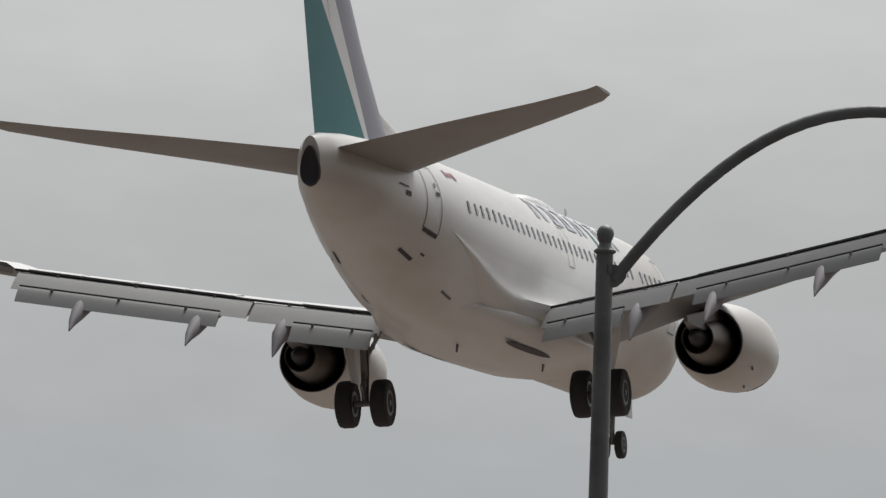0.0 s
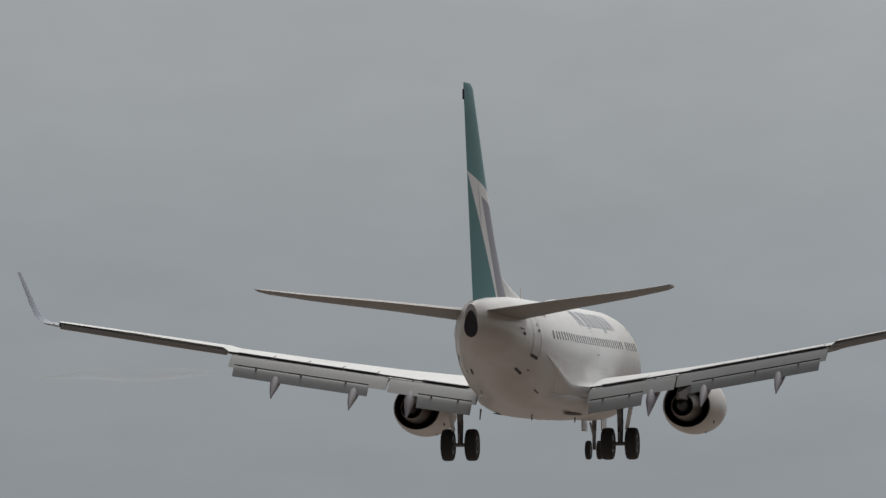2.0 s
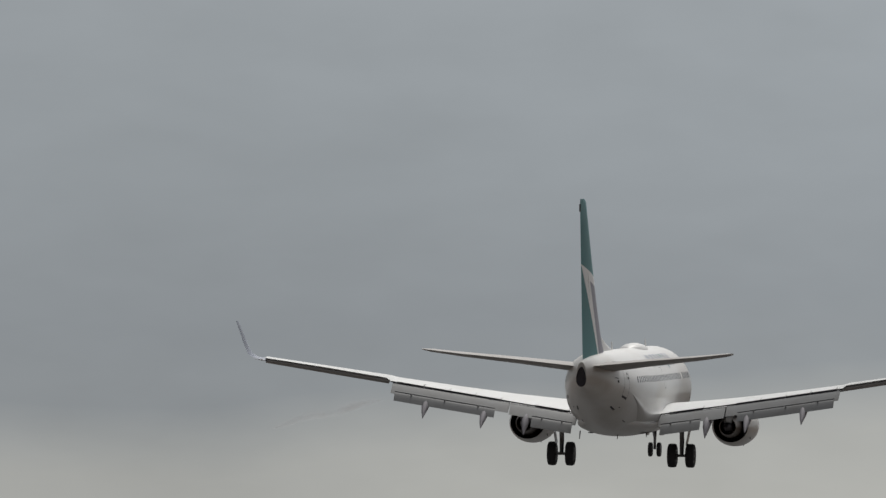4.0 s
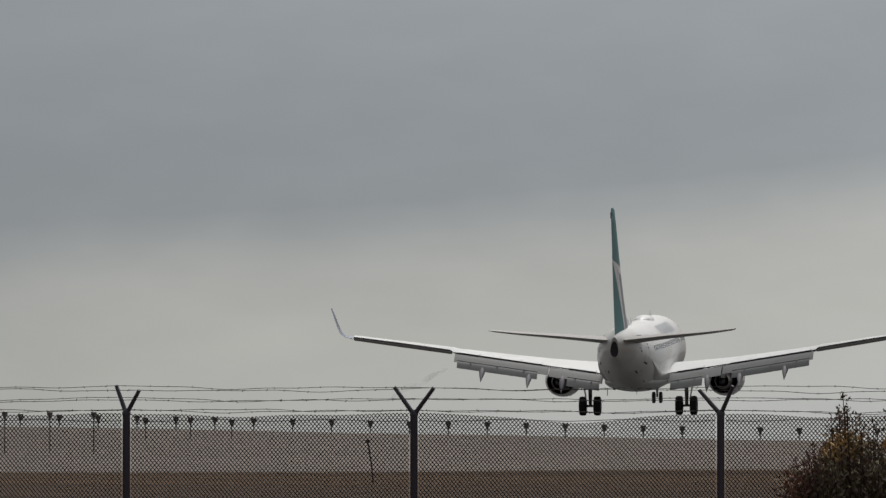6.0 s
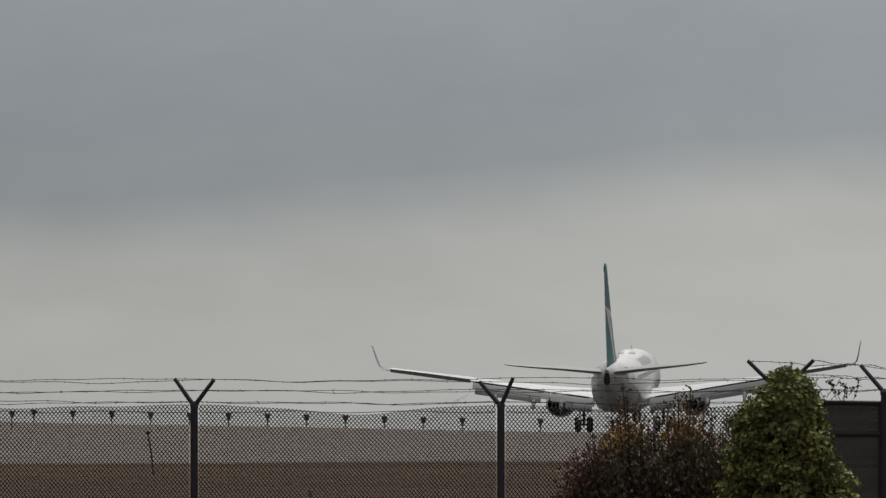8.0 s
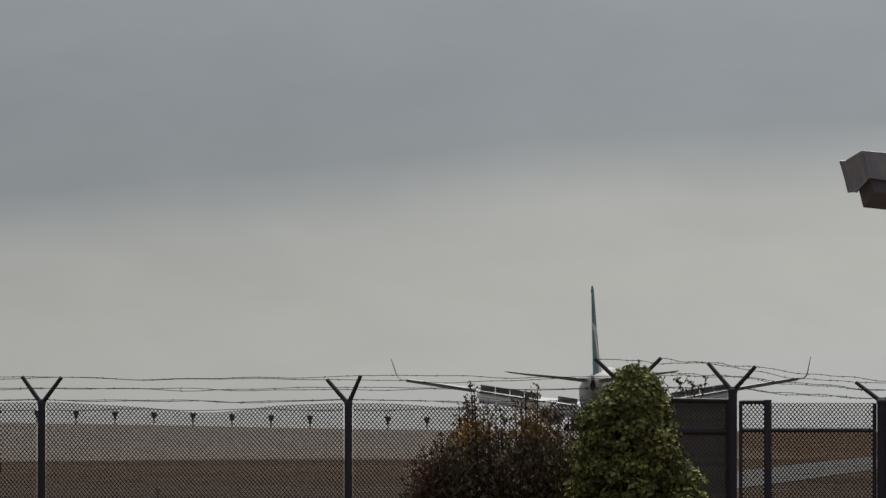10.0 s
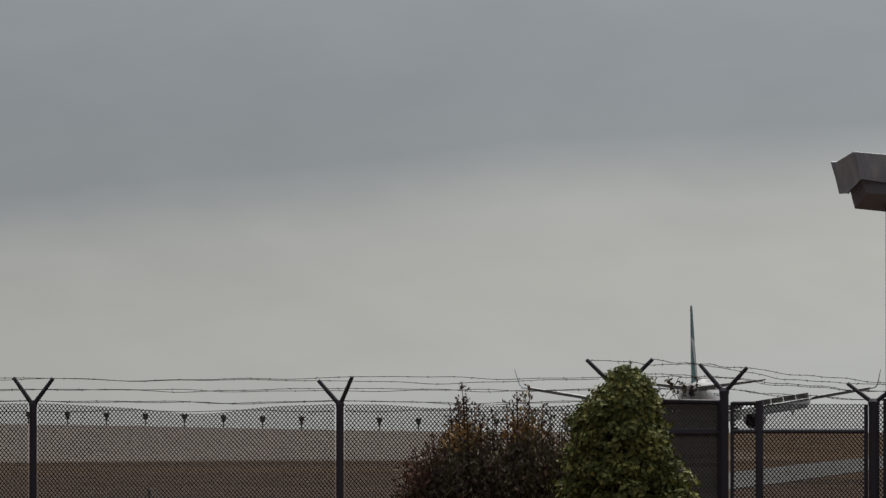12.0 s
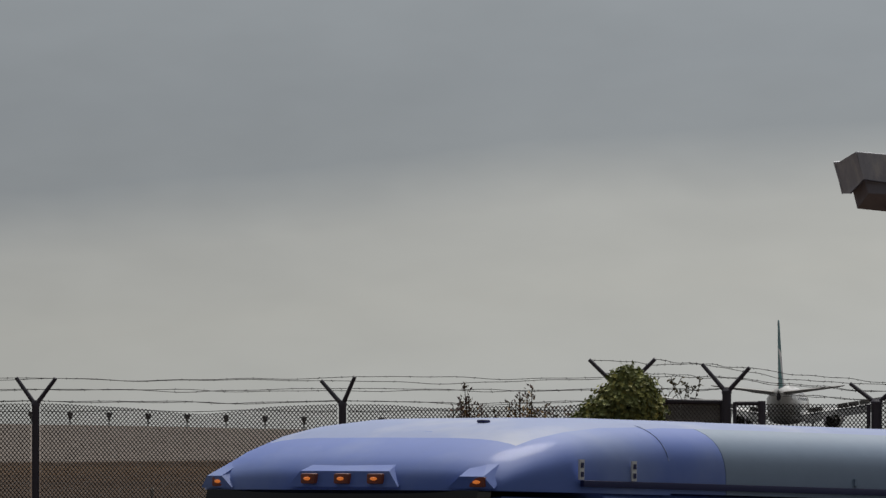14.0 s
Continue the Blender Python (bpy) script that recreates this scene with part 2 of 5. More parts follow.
def ground_material():
    m = bpy.data.materials.new("dry_field_ground")
    m.use_nodes = True
    n, l = m.node_tree.nodes, m.node_tree.links
    b = n["Principled BSDF"]
    b.inputs["Roughness"].default_value, b.inputs["Specular IOR Level"].default_value = .95, .08
    co, sp = n.new("ShaderNodeTexCoord"), n.new("ShaderNodeSeparateXYZ")
    l.new(co.outputs["Object"], sp.inputs[0])

    def mth(op, a, c=None, d=None):
        k = n.new("ShaderNodeMath")
        k.operation = op
        for i, v in enumerate((a, c, d)):
            if v is None:
                continue
            if isinstance(v, (int, float)):
                k.inputs[i].default_value = v
            else:
                l.new(v, k.inputs[i])
        return k.outputs[0]

    def nz(scale, det, stretch):
        mp, t = n.new("ShaderNodeMapping"), n.new("ShaderNodeTexNoise")
        mp.inputs["Scale"].default_value = stretch
        l.new(co.outputs["Object"], mp.inputs["Vector"])
        l.new(mp.outputs[0], t.inputs["Vector"])
        t.inputs["Scale"].default_value, t.inputs["Detail"].default_value = scale, det
        return t.outputs["Fac"]

    def blend(f, a, c):
        k = n.new("ShaderNodeMix")
        k.data_type = "RGBA"
        l.new(f, k.inputs["Factor"])
        for s, v in (("A", a), ("B", c)):
            if isinstance(v, tuple):
                k.inputs[s].default_value = (*v, 1)
            else:
                l.new(v, k.inputs[s])
        return k.outputs["Result"]

    patches, grain, rows = nz(.12, 6, (1, .35, 1)), nz(1.0, 6, (2.4, 1.1, 1)), nz(.5, 4, (.10, .22, 1))
    # ploughed brown soil near, mown dry grass beyond; the edge between them wanders a little
    edge = mth("ADD", sp.outputs["Y"], mth("MULTIPLY_ADD", patches, 12.0, -6.0))
    edge = mth("ADD", edge, mth("MULTIPLY", sp.outputs["X"], -.3))
    far = n.new("ShaderNodeMapRange")
    far.inputs["From Min"].default_value, far.inputs["From Max"].default_value = 205, 211
    l.new(edge, far.inputs["Value"])
    # drier, redder soil along the edge of the grass, darker and damper towards the fence
    dry = n.new("ShaderNodeMapRange")
    dry.inputs["From Min"].default_value, dry.inputs["From Max"].default_value = 158, 196
    l.new(mth("ADD", edge, mth("MULTIPLY_ADD", rows, 60.0, -30.0)), dry.inputs["Value"])
    streaks = mth("MULTIPLY_ADD", rows, 3.0, -1.0)
    damp = blend(streaks, (.044, .029, .021), (.092, .060, .041))
    soil = blend(dry.outputs[0], damp, blend(streaks, (.062, .037, .021), (.112, .068, .037)))
    grass = blend(patches, (.165, .140, .123), (.235, .201, .178))
    # the mown grass ends towards the service road, where the soil lies bare
    bare = n.new("ShaderNodeMapRange")
    bare.inputs["From Min"].default_value, bare.inputs["From Max"].default_value = 6.5, 3.5
    l.new(mth("ADD", sp.outputs["X"], mth("MULTIPLY_ADD", patches, 4.0, -2.0)), bare.inputs["Value"])
    col = blend(mth("MULTIPLY", far.outputs[0], bare.outputs[0]), soil, grass)
    sc = n.new("ShaderNodeVectorMath")
    sc.operation = "SCALE"
    l.new(col, sc.inputs[0])
    l.new(mth("MULTIPLY_ADD", grain, 1.1, .45), sc.inputs["Scale"])
    l.new(sc.outputs[0], b.inputs["Base Color"])
    return m


def fin_material():
    """Teal fin with a white chevron and a grey-violet leading part, painted in the fin's own plane."""
    m = bpy.data.materials.new("fin_paint")
    m.use_nodes = True
    n, l = m.node_tree.nodes, m.node_tree.links
    b = n["Principled BSDF"]
    b.inputs["Roughness"].default_value, b.inputs["Specular IOR Level"].default_value = .45, .3
    co, sp = n.new("ShaderNodeTexCoord"), n.new("ShaderNodeSeparateXYZ")
    l.new(co.outputs["Object"], sp.inputs[0])

    def mth(op, a, c=None, d=None, clamp=False):
        k = n.new("ShaderNodeMath")
        k.operation, k.use_clamp = op, clamp
        for i, v in enumerate((a, c, d)):
            if v is None:
                continue
            if isinstance(v, (int, float)):
                k.inputs[i].default_value = v
            else:
                l.new(v, k.inputs[i])
        return k.outputs[0]

    def side(p, q):
        """1 on the right-hand side of the line from p to q in the (y, z) plane, 0 on its left."""
        (y0, z0), (y1, z1) = p, q
        length = math.hypot(y1 - y0, z1 - z0)
        a, c = (z1 - z0) / length, -(y1 - y0) / length
        d = mth("MULTIPLY_ADD", sp.outputs["Y"], a, -(a * y0 + c * z0))
        d = mth("ADD", d, mth("MULTIPLY", sp.outputs["Z"], c))
        return mth("MULTIPLY_ADD", d, 40.0, .5, clamp=True)

    def both(a, c):
        return mth("MULTIPLY", a, c)

    front = side((-11.25, 5.4), (-15.75, 9.65))
    below = side((-15.75, 9.65), (-12.0, 8.95))
    grey = both(side((-10.95, 5.4), (-13.75, 8.85)), side((-13.75, 8.85), (-11.7, 8.5)))
    t = n.new("ShaderNodeTexNoise")
    t.inputs["Scale"].default_value, t.inputs["Detail"].default_value = .8, 5
    l.new(co.outputs["Object"], t.inputs["Vector"])
    last = None
    for f, a, c in ((both(front, below), (.014, .155, .172), (.72, .72, .72)), (grey, None, (.22, .215, .265))):
        k = n.new("ShaderNodeMix")
        k.data_type = "RGBA"
        l.new(f, k.inputs["Factor"])
        if a:
            k.inputs["A"].default_value = (*a, 1)
        else:
            l.new(last, k.inputs["A"])
        k.inputs["B"].default_value = (*c, 1)
        last = k.outputs["Result"]
    sc = n.new("ShaderNodeVectorMath")
    sc.operation = "SCALE"
    l.new(last, sc.inputs[0])
    l.new(mth("MULTIPLY_ADD", t.outputs["Fac"], .3, .85), sc.inputs["Scale"])
    l.new(sc.outputs[0], b.inputs["Base Color"])
    return m


GROUND, FIN = ground_material(), fin_material()


# ---- mesh helpers ----
def mesh_of(name, bm, mat, smooth=True, angle=35):
    bmesh.ops.recalc_face_normals(bm, faces=bm.faces)
    for f in bm.faces:
        f.smooth = smooth
    if smooth:
        for e in bm.edges:
            if len(e.link_faces) == 2 and e.calc_face_angle(0) > radians(angle):
                e.smooth = False
    me = bpy.data.meshes.new(name)
    bm.to_mesh(me)
    bm.free()
    me.materials.append(mat)
    return me


def part(name, bm, mat, parent=None, label="", smooth=True, angle=35):
    ob = new(name, mesh_of(name, bm, mat, smooth, angle))
    ob.parent = parent
    return tagged(ob, label)


def thing(name, label, category, at=None, group="", kind=""):
    ob = new(name)
    ob.empty_display_size = .2
    if at is not None:
        ob.matrix_world = at
    return tagged(ob, label, category, group, kind)


def add_loft(bm, rings, caps=True):
    vs = [[bm.verts.new(p) for p in r] for r in rings]
    n = len(vs[0])
    for a, b in zip(vs, vs[1:]):
        for i in range(n):
            bm.faces.new((a[i], a[(i + 1) % n], b[(i + 1) % n], b[i]))
    if caps:
        bm.faces.new(vs[0][::-1])
        bm.faces.new(vs[-1])
    return bm


def loft(rings, caps=True):
    return add_loft(bmesh.new(), rings, caps)


def add_tube(bm, pts, radius, sides=8, caps=True):
    """A round bar along pts; radius a number or one for each point."""
    pts = [Vector(p) for p in pts]
    rr = radius if isinstance(radius, (list, tuple)) else [radius] * len(pts)
    rings = []
    for i, p in enumerate(pts):
        d = (pts[min(i + 1, len(pts) - 1)] - pts[max(i - 1, 0)]).normalized()
        a = d.cross(Vector((0, 0, 1)) if abs(d.z) < .9 else Vector((0, 1, 0))).normalized()
        b = d.cross(a)
        rings.append([p + rr[i] * (a * math.cos(2 * math.pi * k / sides) + b * math.sin(2 * math.pi * k / sides)) for k in range(sides)])
    return add_loft(bm, rings, caps)


def tube(pts, radius, sides=8, caps=True):
    return add_tube(bmesh.new(), pts, radius, sides, caps)


def add_box(bm, lo, hi, m=None, bevel=0.0):
    c = [(lo[i] + hi[i]) / 2 for i in range(3)]
    s = [hi[i] - lo[i] for i in range(3)]
    r = bmesh.ops.create_cube(bm, size=1, matrix=(m or Matrix()) @ Matrix.Translation(c) @ Matrix.Diagonal((*s, 1)))
    if bevel:
        es = list({e for v in r["verts"] for e in v.link_edges})
        bmesh.ops.bevel(bm, geom=es, offset=bevel, segments=2, affect="EDGES", profile=.6)
    return bm


def box(lo, hi, m=None, bevel=0.0):
    return add_box(bmesh.new(), lo, hi, m, bevel)


def lathe(profile, axis="z", at=(0, 0, 0), sides=28, squash=None, caps=True):
    """Spin (radius, height) pairs about an axis."""
    rings = []
    for r, h in profile:
        ring = []
        for k in range(sides):
            a = 2 * math.pi * k / sides
            u, v = r * math.cos(a), r * math.sin(a)
            if squash and v < 0:
                v *= squash
            p = {"z": (u, v, h), "y": (u, h, v), "x": (h, u, v)}[axis]
            ring.append(Vector(p) + Vector(at))
        rings.append(ring)
    return loft(rings, caps)


def lerp_table(x, table):
    xs = [r[0] for r in table]
    return [float(np.interp(x, xs, [r[k] for r in table])) for k in range(1, len(table[0]))]


# ---- ground: one sheet to the horizon; a road below the stand, a field rising to a low crest ----
PROFILE = [(-3000, 0), (0, 0), (22, 0), (36, -.48), (61.6, -1.07), (80, -1.50), (100, -.5), (112, 0), (130, .5), (150, .86), (200, 1.2), (300, 1.62),
           (435, 1.88), (470, 1.80), (600, 1.60), (780, 1.66), (880, 1.78), (1030, .82), (1083, 1.05), (1155, 1.24), (1230, 1.08), (2500, -.5), (5000, -3)]
TILT = [(-60, .75), (-31, .50), (-26, .40), (-20, .28), (-17, .21), (-8, .05), (0, -.08), (14, -.15), (60, -.2)]


def smooth_table(x, table):
    return lerp_table(x, table)[0]


def ground_z(x, y):
    z = sum(smooth_table(y + o, PROFILE) for o in (-6, -3, 0, 3, 6)) / 5
    w = max(0.0, 1 - abs(y - 435) / 190)
    return z + w * smooth_table(x, TILT) + (.035 * noise.noise((x * .11, y * .05, 0)) if y > 118 else 0)


def spread(values):
    return sorted(set(round(v, 3) for v in values))


def build_ground():
    xs = spread([-3500, -1800, -900, -450, -200, -120] + [i * 3.0 for i in range(-28, 29)] + [120, 200, 450, 900, 1800, 3500])
    ys = spread([-3000, -1200, -500, -200, -80, -30, 0] + [i * 4.0 for i in range(1, 28)] + [112 + i * 3.0 for i in range(40)]
                + [235 + i * 8 for i in range(36)] + [530 + i * 30 for i in range(26)] + [1400, 1700, 2100, 2600, 3300, 4100, 4900])
    bm = bmesh.new()
    grid = [[bm.verts.new((x, y, ground_z(x, y))) for x in xs] for y in ys]
    for a, b in zip(grid, grid[1:]):
        for i in range(len(xs) - 1):
            bm.faces.new((a[i], a[i + 1], b[i + 1], b[i]))
    g = part("ground", bm, GROUND)
    tagged(g, "dry brown field rising to a low crest of mown tan grass", "ground", kind="structure")


def strip(name, mat, centre, half, lift, label, category):
    """A paved strip along a line of (x, y) points, laid a little above the ground."""
    bm = bmesh.new()
    rows = []
    pts = [Vector((*p, 0)) for p in centre]
    for i, p in enumerate(pts):
        d = (pts[min(i + 1, len(pts) - 1)] - pts[max(i - 1, 0)]).normalized()
        s = Vector((d.y, -d.x, 0)) * half
        rows.append([bm.verts.new((q.x, q.y, ground_z(q.x, q.y) + lift)) for q in (p - s, p - s * .5, p, p + s * .5, p + s)])
    for a, b in zip(rows, rows[1:]):
        for i in range(4):
            bm.faces.new((a[i], a[i + 1], b[i + 1], b[i]))
    for i in (0, 4):
        low = [bm.verts.new(r[i].co + Vector((0, 0, -.3))) for r in rows]
        for k in range(len(rows) - 1):
            bm.faces.new((rows[k][i], rows[k + 1][i], low[k + 1], low[k]))
    return tagged(part(name, bm, mat), label, category, kind="structure")


TRACK = radians(4.93)


def on_track(along, right=0.0):
    """The point that lies so far along the runway's direction from the stand, and so far to its right."""
    return (along * math.sin(TRACK) + right * math.cos(TRACK), along * math.cos(TRACK) - right * math.sin(TRACK))


build_ground()
strip("runway", ASPHALT, [on_track(s, -68.3) for s in range(500, 2600, 35)], 22, .05, "grey asphalt runway beyond the crest of the field", "runway")
strip("road", ASPHALT, [(x, 63 + .12 * x) for x in range(-120, 121, 4)], 12, .02, "dark asphalt road below the airport fence", "road")
strip("pavement", PALE_ROAD, [(3.4 + i * .85, 164 + i * 7.5) for i in range(-2, 16)], 1.0, .015, "pale concrete service road crossing the field", "road")


# ---- the airliner; its own space: x to its right, y to its nose, z up from the main wheels' contact ----
BODY = [(-15.05, 5.14, 3.98, .22), (-14.5, 5.27, 3.88, .46), (-13, 5.42, 3.47, .86), (-11, 5.51, 2.94, 1.24), (-9, 5.55, 2.45, 1.55), (-7, 5.57, 2.01, 1.76),
        (-5, 5.57, 1.70, 1.86), (-3, 5.57, 1.59, 1.88), (0, 5.57, 1.57, 1.88), (8, 5.57, 1.57, 1.88), (11, 5.57, 1.57, 1.88), (12, 5.52, 1.58, 1.84),
        (13, 5.32, 1.62, 1.72), (14, 4.90, 1.72, 1.50), (15, 4.25, 1.92, 1.15), (15.8, 3.78, 2.20, .80), (16.3, 3.45, 2.50, .48), (16.6, 3.1, 2.84, .1)]


def body_point(y, angle, out=0.0):
    """A point on the fuselage skin; angle in degrees up from its right side."""
    top, bot, hw = lerp_table(y, BODY)
    a, hh = radians(angle), (top - bot) / 2
    return Vector(((hw + out) * math.cos(a), y, (top + bot) / 2 + (hh + out) * math.sin(a)))


def skin_patch(y0, y1, a0, a1, out=.012, slant=0.0, side=1, n=6):
    """A thin marking that follows the fuselage skin."""
    bm = bmesh.new()
    rows = []
    for i in range(n + 1):
        a = a0 + (a1 - a0) * i / n
        rows.append([])
        for j in range(n + 1):
            p = body_point(y0 + (y1 - y0) * j / n + slant * (i / n), a, out)
            rows[-1].append(bm.verts.new((side * p.x, p.y, p.z)))
    for r, q in zip(rows, rows[1:]):
        for j in range(n):
            bm.faces.new((r[j], r[j + 1], q[j + 1], q[j]))
    return bm


def skin_frame(y0, y1, a0, a1, w, side=1):
    """The outline of a door in the skin."""
    bm = bmesh.new()
    da = w * 29
    for ya, yb, aa, ab in ((y0, y0 + w, a0, a1), (y1 - w, y1, a0, a1), (y0, y1, a0, a0 + da), (y0, y1, a1 - da, a1)):
        rows = []
        for i in range(9):
            a = aa + (ab - aa) * i / 8
            rows.append([])
            for y in (ya, yb):
                p = body_point(y, a, .010)
                rows[-1].append(bm.verts.new((side * p.x, p.y, p.z)))
        for r, q in zip(rows, rows[1:]):
            bm.faces.new((r[0], r[1], q[1], q[0]))
    return bm


def airfoil(n=10):
    """Upper and lower outline of a wing section, chord 1, from the trailing edge over the top and back."""
    top = [(1 - i / n) for i in range(n + 1)]
    def half(c):
        return 5 * (.2969 * math.sqrt(c) - .126 * c - .3516 * c * c + .2843 * c ** 3 - .1015 * c ** 4)
    ring = [(c, half(c)) for c in [x * x * (3 - 2 * x) for x in top]]
    ring += [(c, -half(c) * .8) for c in [x * x * (3 - 2 * x) for x in top[::-1]][1:-1]]
    return ring


FOIL = airfoil()


def wing_ring(x, le, te, z, thick, up=0.0, drop=0.0):
    """A section at x from le back to te. up leans the thickness from upright (0) to sideways (90)."""
    ring = []
    for c, h in FOIL:
        t = h * thick
        ring.append((x - t * math.sin(radians(up)), le + (te - le) * c, z + t * math.cos(radians(up)) - drop * c))
    return ring


def mirror(ring, side):
    return [(side * x, y, z) for x, y, z in ring]


def wing_z(x):
    return 2.54 + .149 * (x - 1.9) + .0008 * (x - 1.9) ** 2


def trailing(x):
    return float(np.interp(x, [1.5, 5.15, 10.6, 16.85], [-1.12, -1.32, -2.35, -5.05]))


def leading(x):
    return float(np.interp(x, [1.5, 5.15, 16.85], [6.4, 3.4, -3.7]))


def flap(side, x0, x1, back, down, chord, tilt, thick):
    """A flap panel along the trailing edge, hung back and down and tilted."""
    ca, sa = math.cos(radians(tilt)), math.sin(radians(tilt))
    rings = []
    for x in (x0, (x0 + x1) / 2, x1):
        y0, z0 = trailing(x) - back, wing_z(x) - down
        rings.append([(side * x, y0 - (c * chord) * ca - h * thick * sa, z0 - (c * chord) * sa + h * thick * ca) for c, h in FOIL])
    return loft(rings)


def wheel(parent, x, y, z, radius, width):
    w, r = width / 2, radius
    tyre = part("wheel", lathe([(r * .55, -w * .8), (r * .80, -w), (r * .95, -w * .85), (r, -w * .45), (r, w * .45), (r * .95, w * .85), (r * .80, w), (r * .55, w * .8)], "x", sides=32), RUBBER, parent, "black rubber tyre")
    tyre.location = (x, y, z)
    for s in (-1, 1):
        rim = part("rim", lathe([(r * .54, s * w * .6), (r * .54, s * w * .84), (r * .42, s * w * .86), (r * .36, s * w * .5), (r * .14, s * w * .55), (r * .12, s * w * .9), (.01, s * w * .92)], "x", sides=24), RIM, parent, "dull grey metal wheel rim")
        rim.location = (x, y, z)


def skylit_tops(ob, mat):
    """Give the upward faces of a wing a paler tone that stands for skylight."""
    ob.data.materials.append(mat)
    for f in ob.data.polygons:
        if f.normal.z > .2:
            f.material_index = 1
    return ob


SPOILERS = []


def build_airliner():
    plane = thing("airliner", "white twin-jet airliner with teal fin, landing with wheels down", "airplane")
    # fuselage
    ys = spread([r[0] for r in BODY] + [-14, -12, -10, -8, -6, -4, 14.5, 15.4])
    rings = [[body_point(y, 360 * k / 44) for k in range(44)] for y in ys]
    fus = part("fuselage", loft(rings), WHITE, plane, "glossy white fuselage, brownish grime blotches also standing in for belly shade")
    # belly fairing between the wings
    fair = [(7.4, 2.1, .9, .35), (6.4, 2.1, 1.45, .53), (5, 2.1, 1.72, .62), (2, 2.1, 1.83, .65), (-1.5, 2.1, 1.82, .65), (-3.5, 2.13, 1.66, .55), (-5.2, 2.18, 1.3, .38), (-6.4, 2.25, .8, .2)]
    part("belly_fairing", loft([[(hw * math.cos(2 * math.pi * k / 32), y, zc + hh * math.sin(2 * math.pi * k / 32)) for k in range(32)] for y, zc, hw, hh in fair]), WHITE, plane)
    # fairings that sweep out from the fuselage side to the wing root and taper away behind it
    for s in (-1, 1):
        bm = bmesh.new()
        rows = []
        for i in range(25):
            y = -8.4 + 12.4 * i / 24
            a_top = float(np.interp(y, [-8.4, -6, -3.5, -1.2, 4], [-13, -10, -8, -8, -8]))
            a_low = float(np.interp(y, [-8.4, -7, -5.5, -3.8, -1.2, 4], [-13, -25, -41, -58, -66, -66]))
            f = float(np.interp(y, [-8.4, -7, -5.5, -4, -2.4, -1.0, 4], [0, .05, .17, .40, .76, 1, 1]))
            lift = .010 * min(1, i / 6)
            crown, foot = body_point(y, a_top, lift * .6), body_point(y, a_low, -.01)
            a_mid = a_top + (a_low - a_top) * .46
            edge = body_point(y, a_mid, lift).lerp(Vector((2.02, y, 2.56)), f)
            hollow, bulge = body_point(y, a_top + (a_mid - a_top) * .72, lift), Vector((edge.x + .02, y, (edge.z + foot.z) / 2 - .05))
            rows.append([])
            for p, q, r, n in ((crown, hollow, edge, 6), (edge, bulge, foot, 6)):
                for j in range(n if r is edge else n + 1):
                    t = j / n
                    c = p * (1 - t) ** 2 + q * 2 * t * (1 - t) + r * t * t
                    rows[-1].append(bm.verts.new((s * c.x, c.y, c.z)))
        for p, q in zip(rows, rows[1:]):
            for j in range(len(p) - 1):
                bm.faces.new((p[j], p[j + 1], q[j + 1], q[j]))
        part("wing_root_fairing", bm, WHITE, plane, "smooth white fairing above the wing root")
    # tail exhaust
    rim = []
    for y, k in ((-14.9, .9), (-15.04, 1.0), (-15.12, 1.0), (-15.15, .95), (-15.12, .88), (-15.075, .6), (-15.07, .05)):
        rim.append([(k * .225 * math.cos(2 * math.pi * j / 28) * (1 - .28 * math.sin(2 * math.pi * j / 28)), y, 4.46 + k * .46 * math.sin(2 * math.pi * j / 28)) for j in range(28)])
    part("tail_exhaust", loft(rim), DARK, plane, "sooty black auxiliary exhaust opening")
    # fin with rudder gap and dorsal fillet
    rings = []
    for z, le, te, th in ((5.2, -7.6, -14.68, .62), (5.9, -8.9, -14.86, .56), (7.5, -10.65, -15.24, .47), (9.5, -12.4, -15.70, .36), (11.5, -13.95, -16.16, .26), (12.45, -14.65, -16.38, .2), (12.63, -14.95, -16.36, .1)):
        rings.append([(h * th, le + (te - le) * c, z) for c, h in FOIL])
    fin = part("fin", loft(rings), FIN, plane, "teal fin with white chevron and grey-violet leading part")
    rings = []
    for z, le in ((5.25, -3.6), (5.6, -4.6), (5.87, -6.6), (6.25, -8.9)):
        rings.append([(h * (.42 - (z - 5.1) * .2), le + (-10.4 - le) * c, z) for c, h in FOIL])
    part("dorsal_fillet", loft(rings), WHITE, plane)
    for s in (-1, 1):
        bm = bmesh.new()
        for z0, z1 in ((5.5, 12.2),):
            a, b = (-14.75 + 1.9, 5.45), (-15.95 + .55, 12.3)
            add_tube(bm, [(s * .17, a[0], a[1]), (s * .15, (a[0] + b[0]) / 2, (a[1] + b[1]) / 2), (s * .055, b[0], b[1])], .005, 5)
        part("rudder_seam", bm, GREY_LINE, fin)
    part("fin_tip_light", box((-.03, -16.42, 12.05), (.03, -16.30, 12.4), bevel=.01), DARK, fin)
    # tailplane
    for s in (-1, 1):
        rings = [mirror(wing_ring(x, le, te, z - .047 * (le - te), th, 0, -.047 * (le - te)), s) for x, le, te, z, th in
                 ((.35, -9.7, -14.25, 4.93, .50), (1.0, -10.3, -14.5, 5.0, .46), (3.0, -12.05, -15.3, 5.22, .36), (5.5, -14.3, -16.35, 5.46, .25), (6.85, -15.45, -16.95, 5.62, .17), (7.13, -15.95, -17.2, 5.66, .08))]
        st = part("tailplane", loft(rings), WING_UNDER, plane, "grey-brown tailplane with upward dihedral")
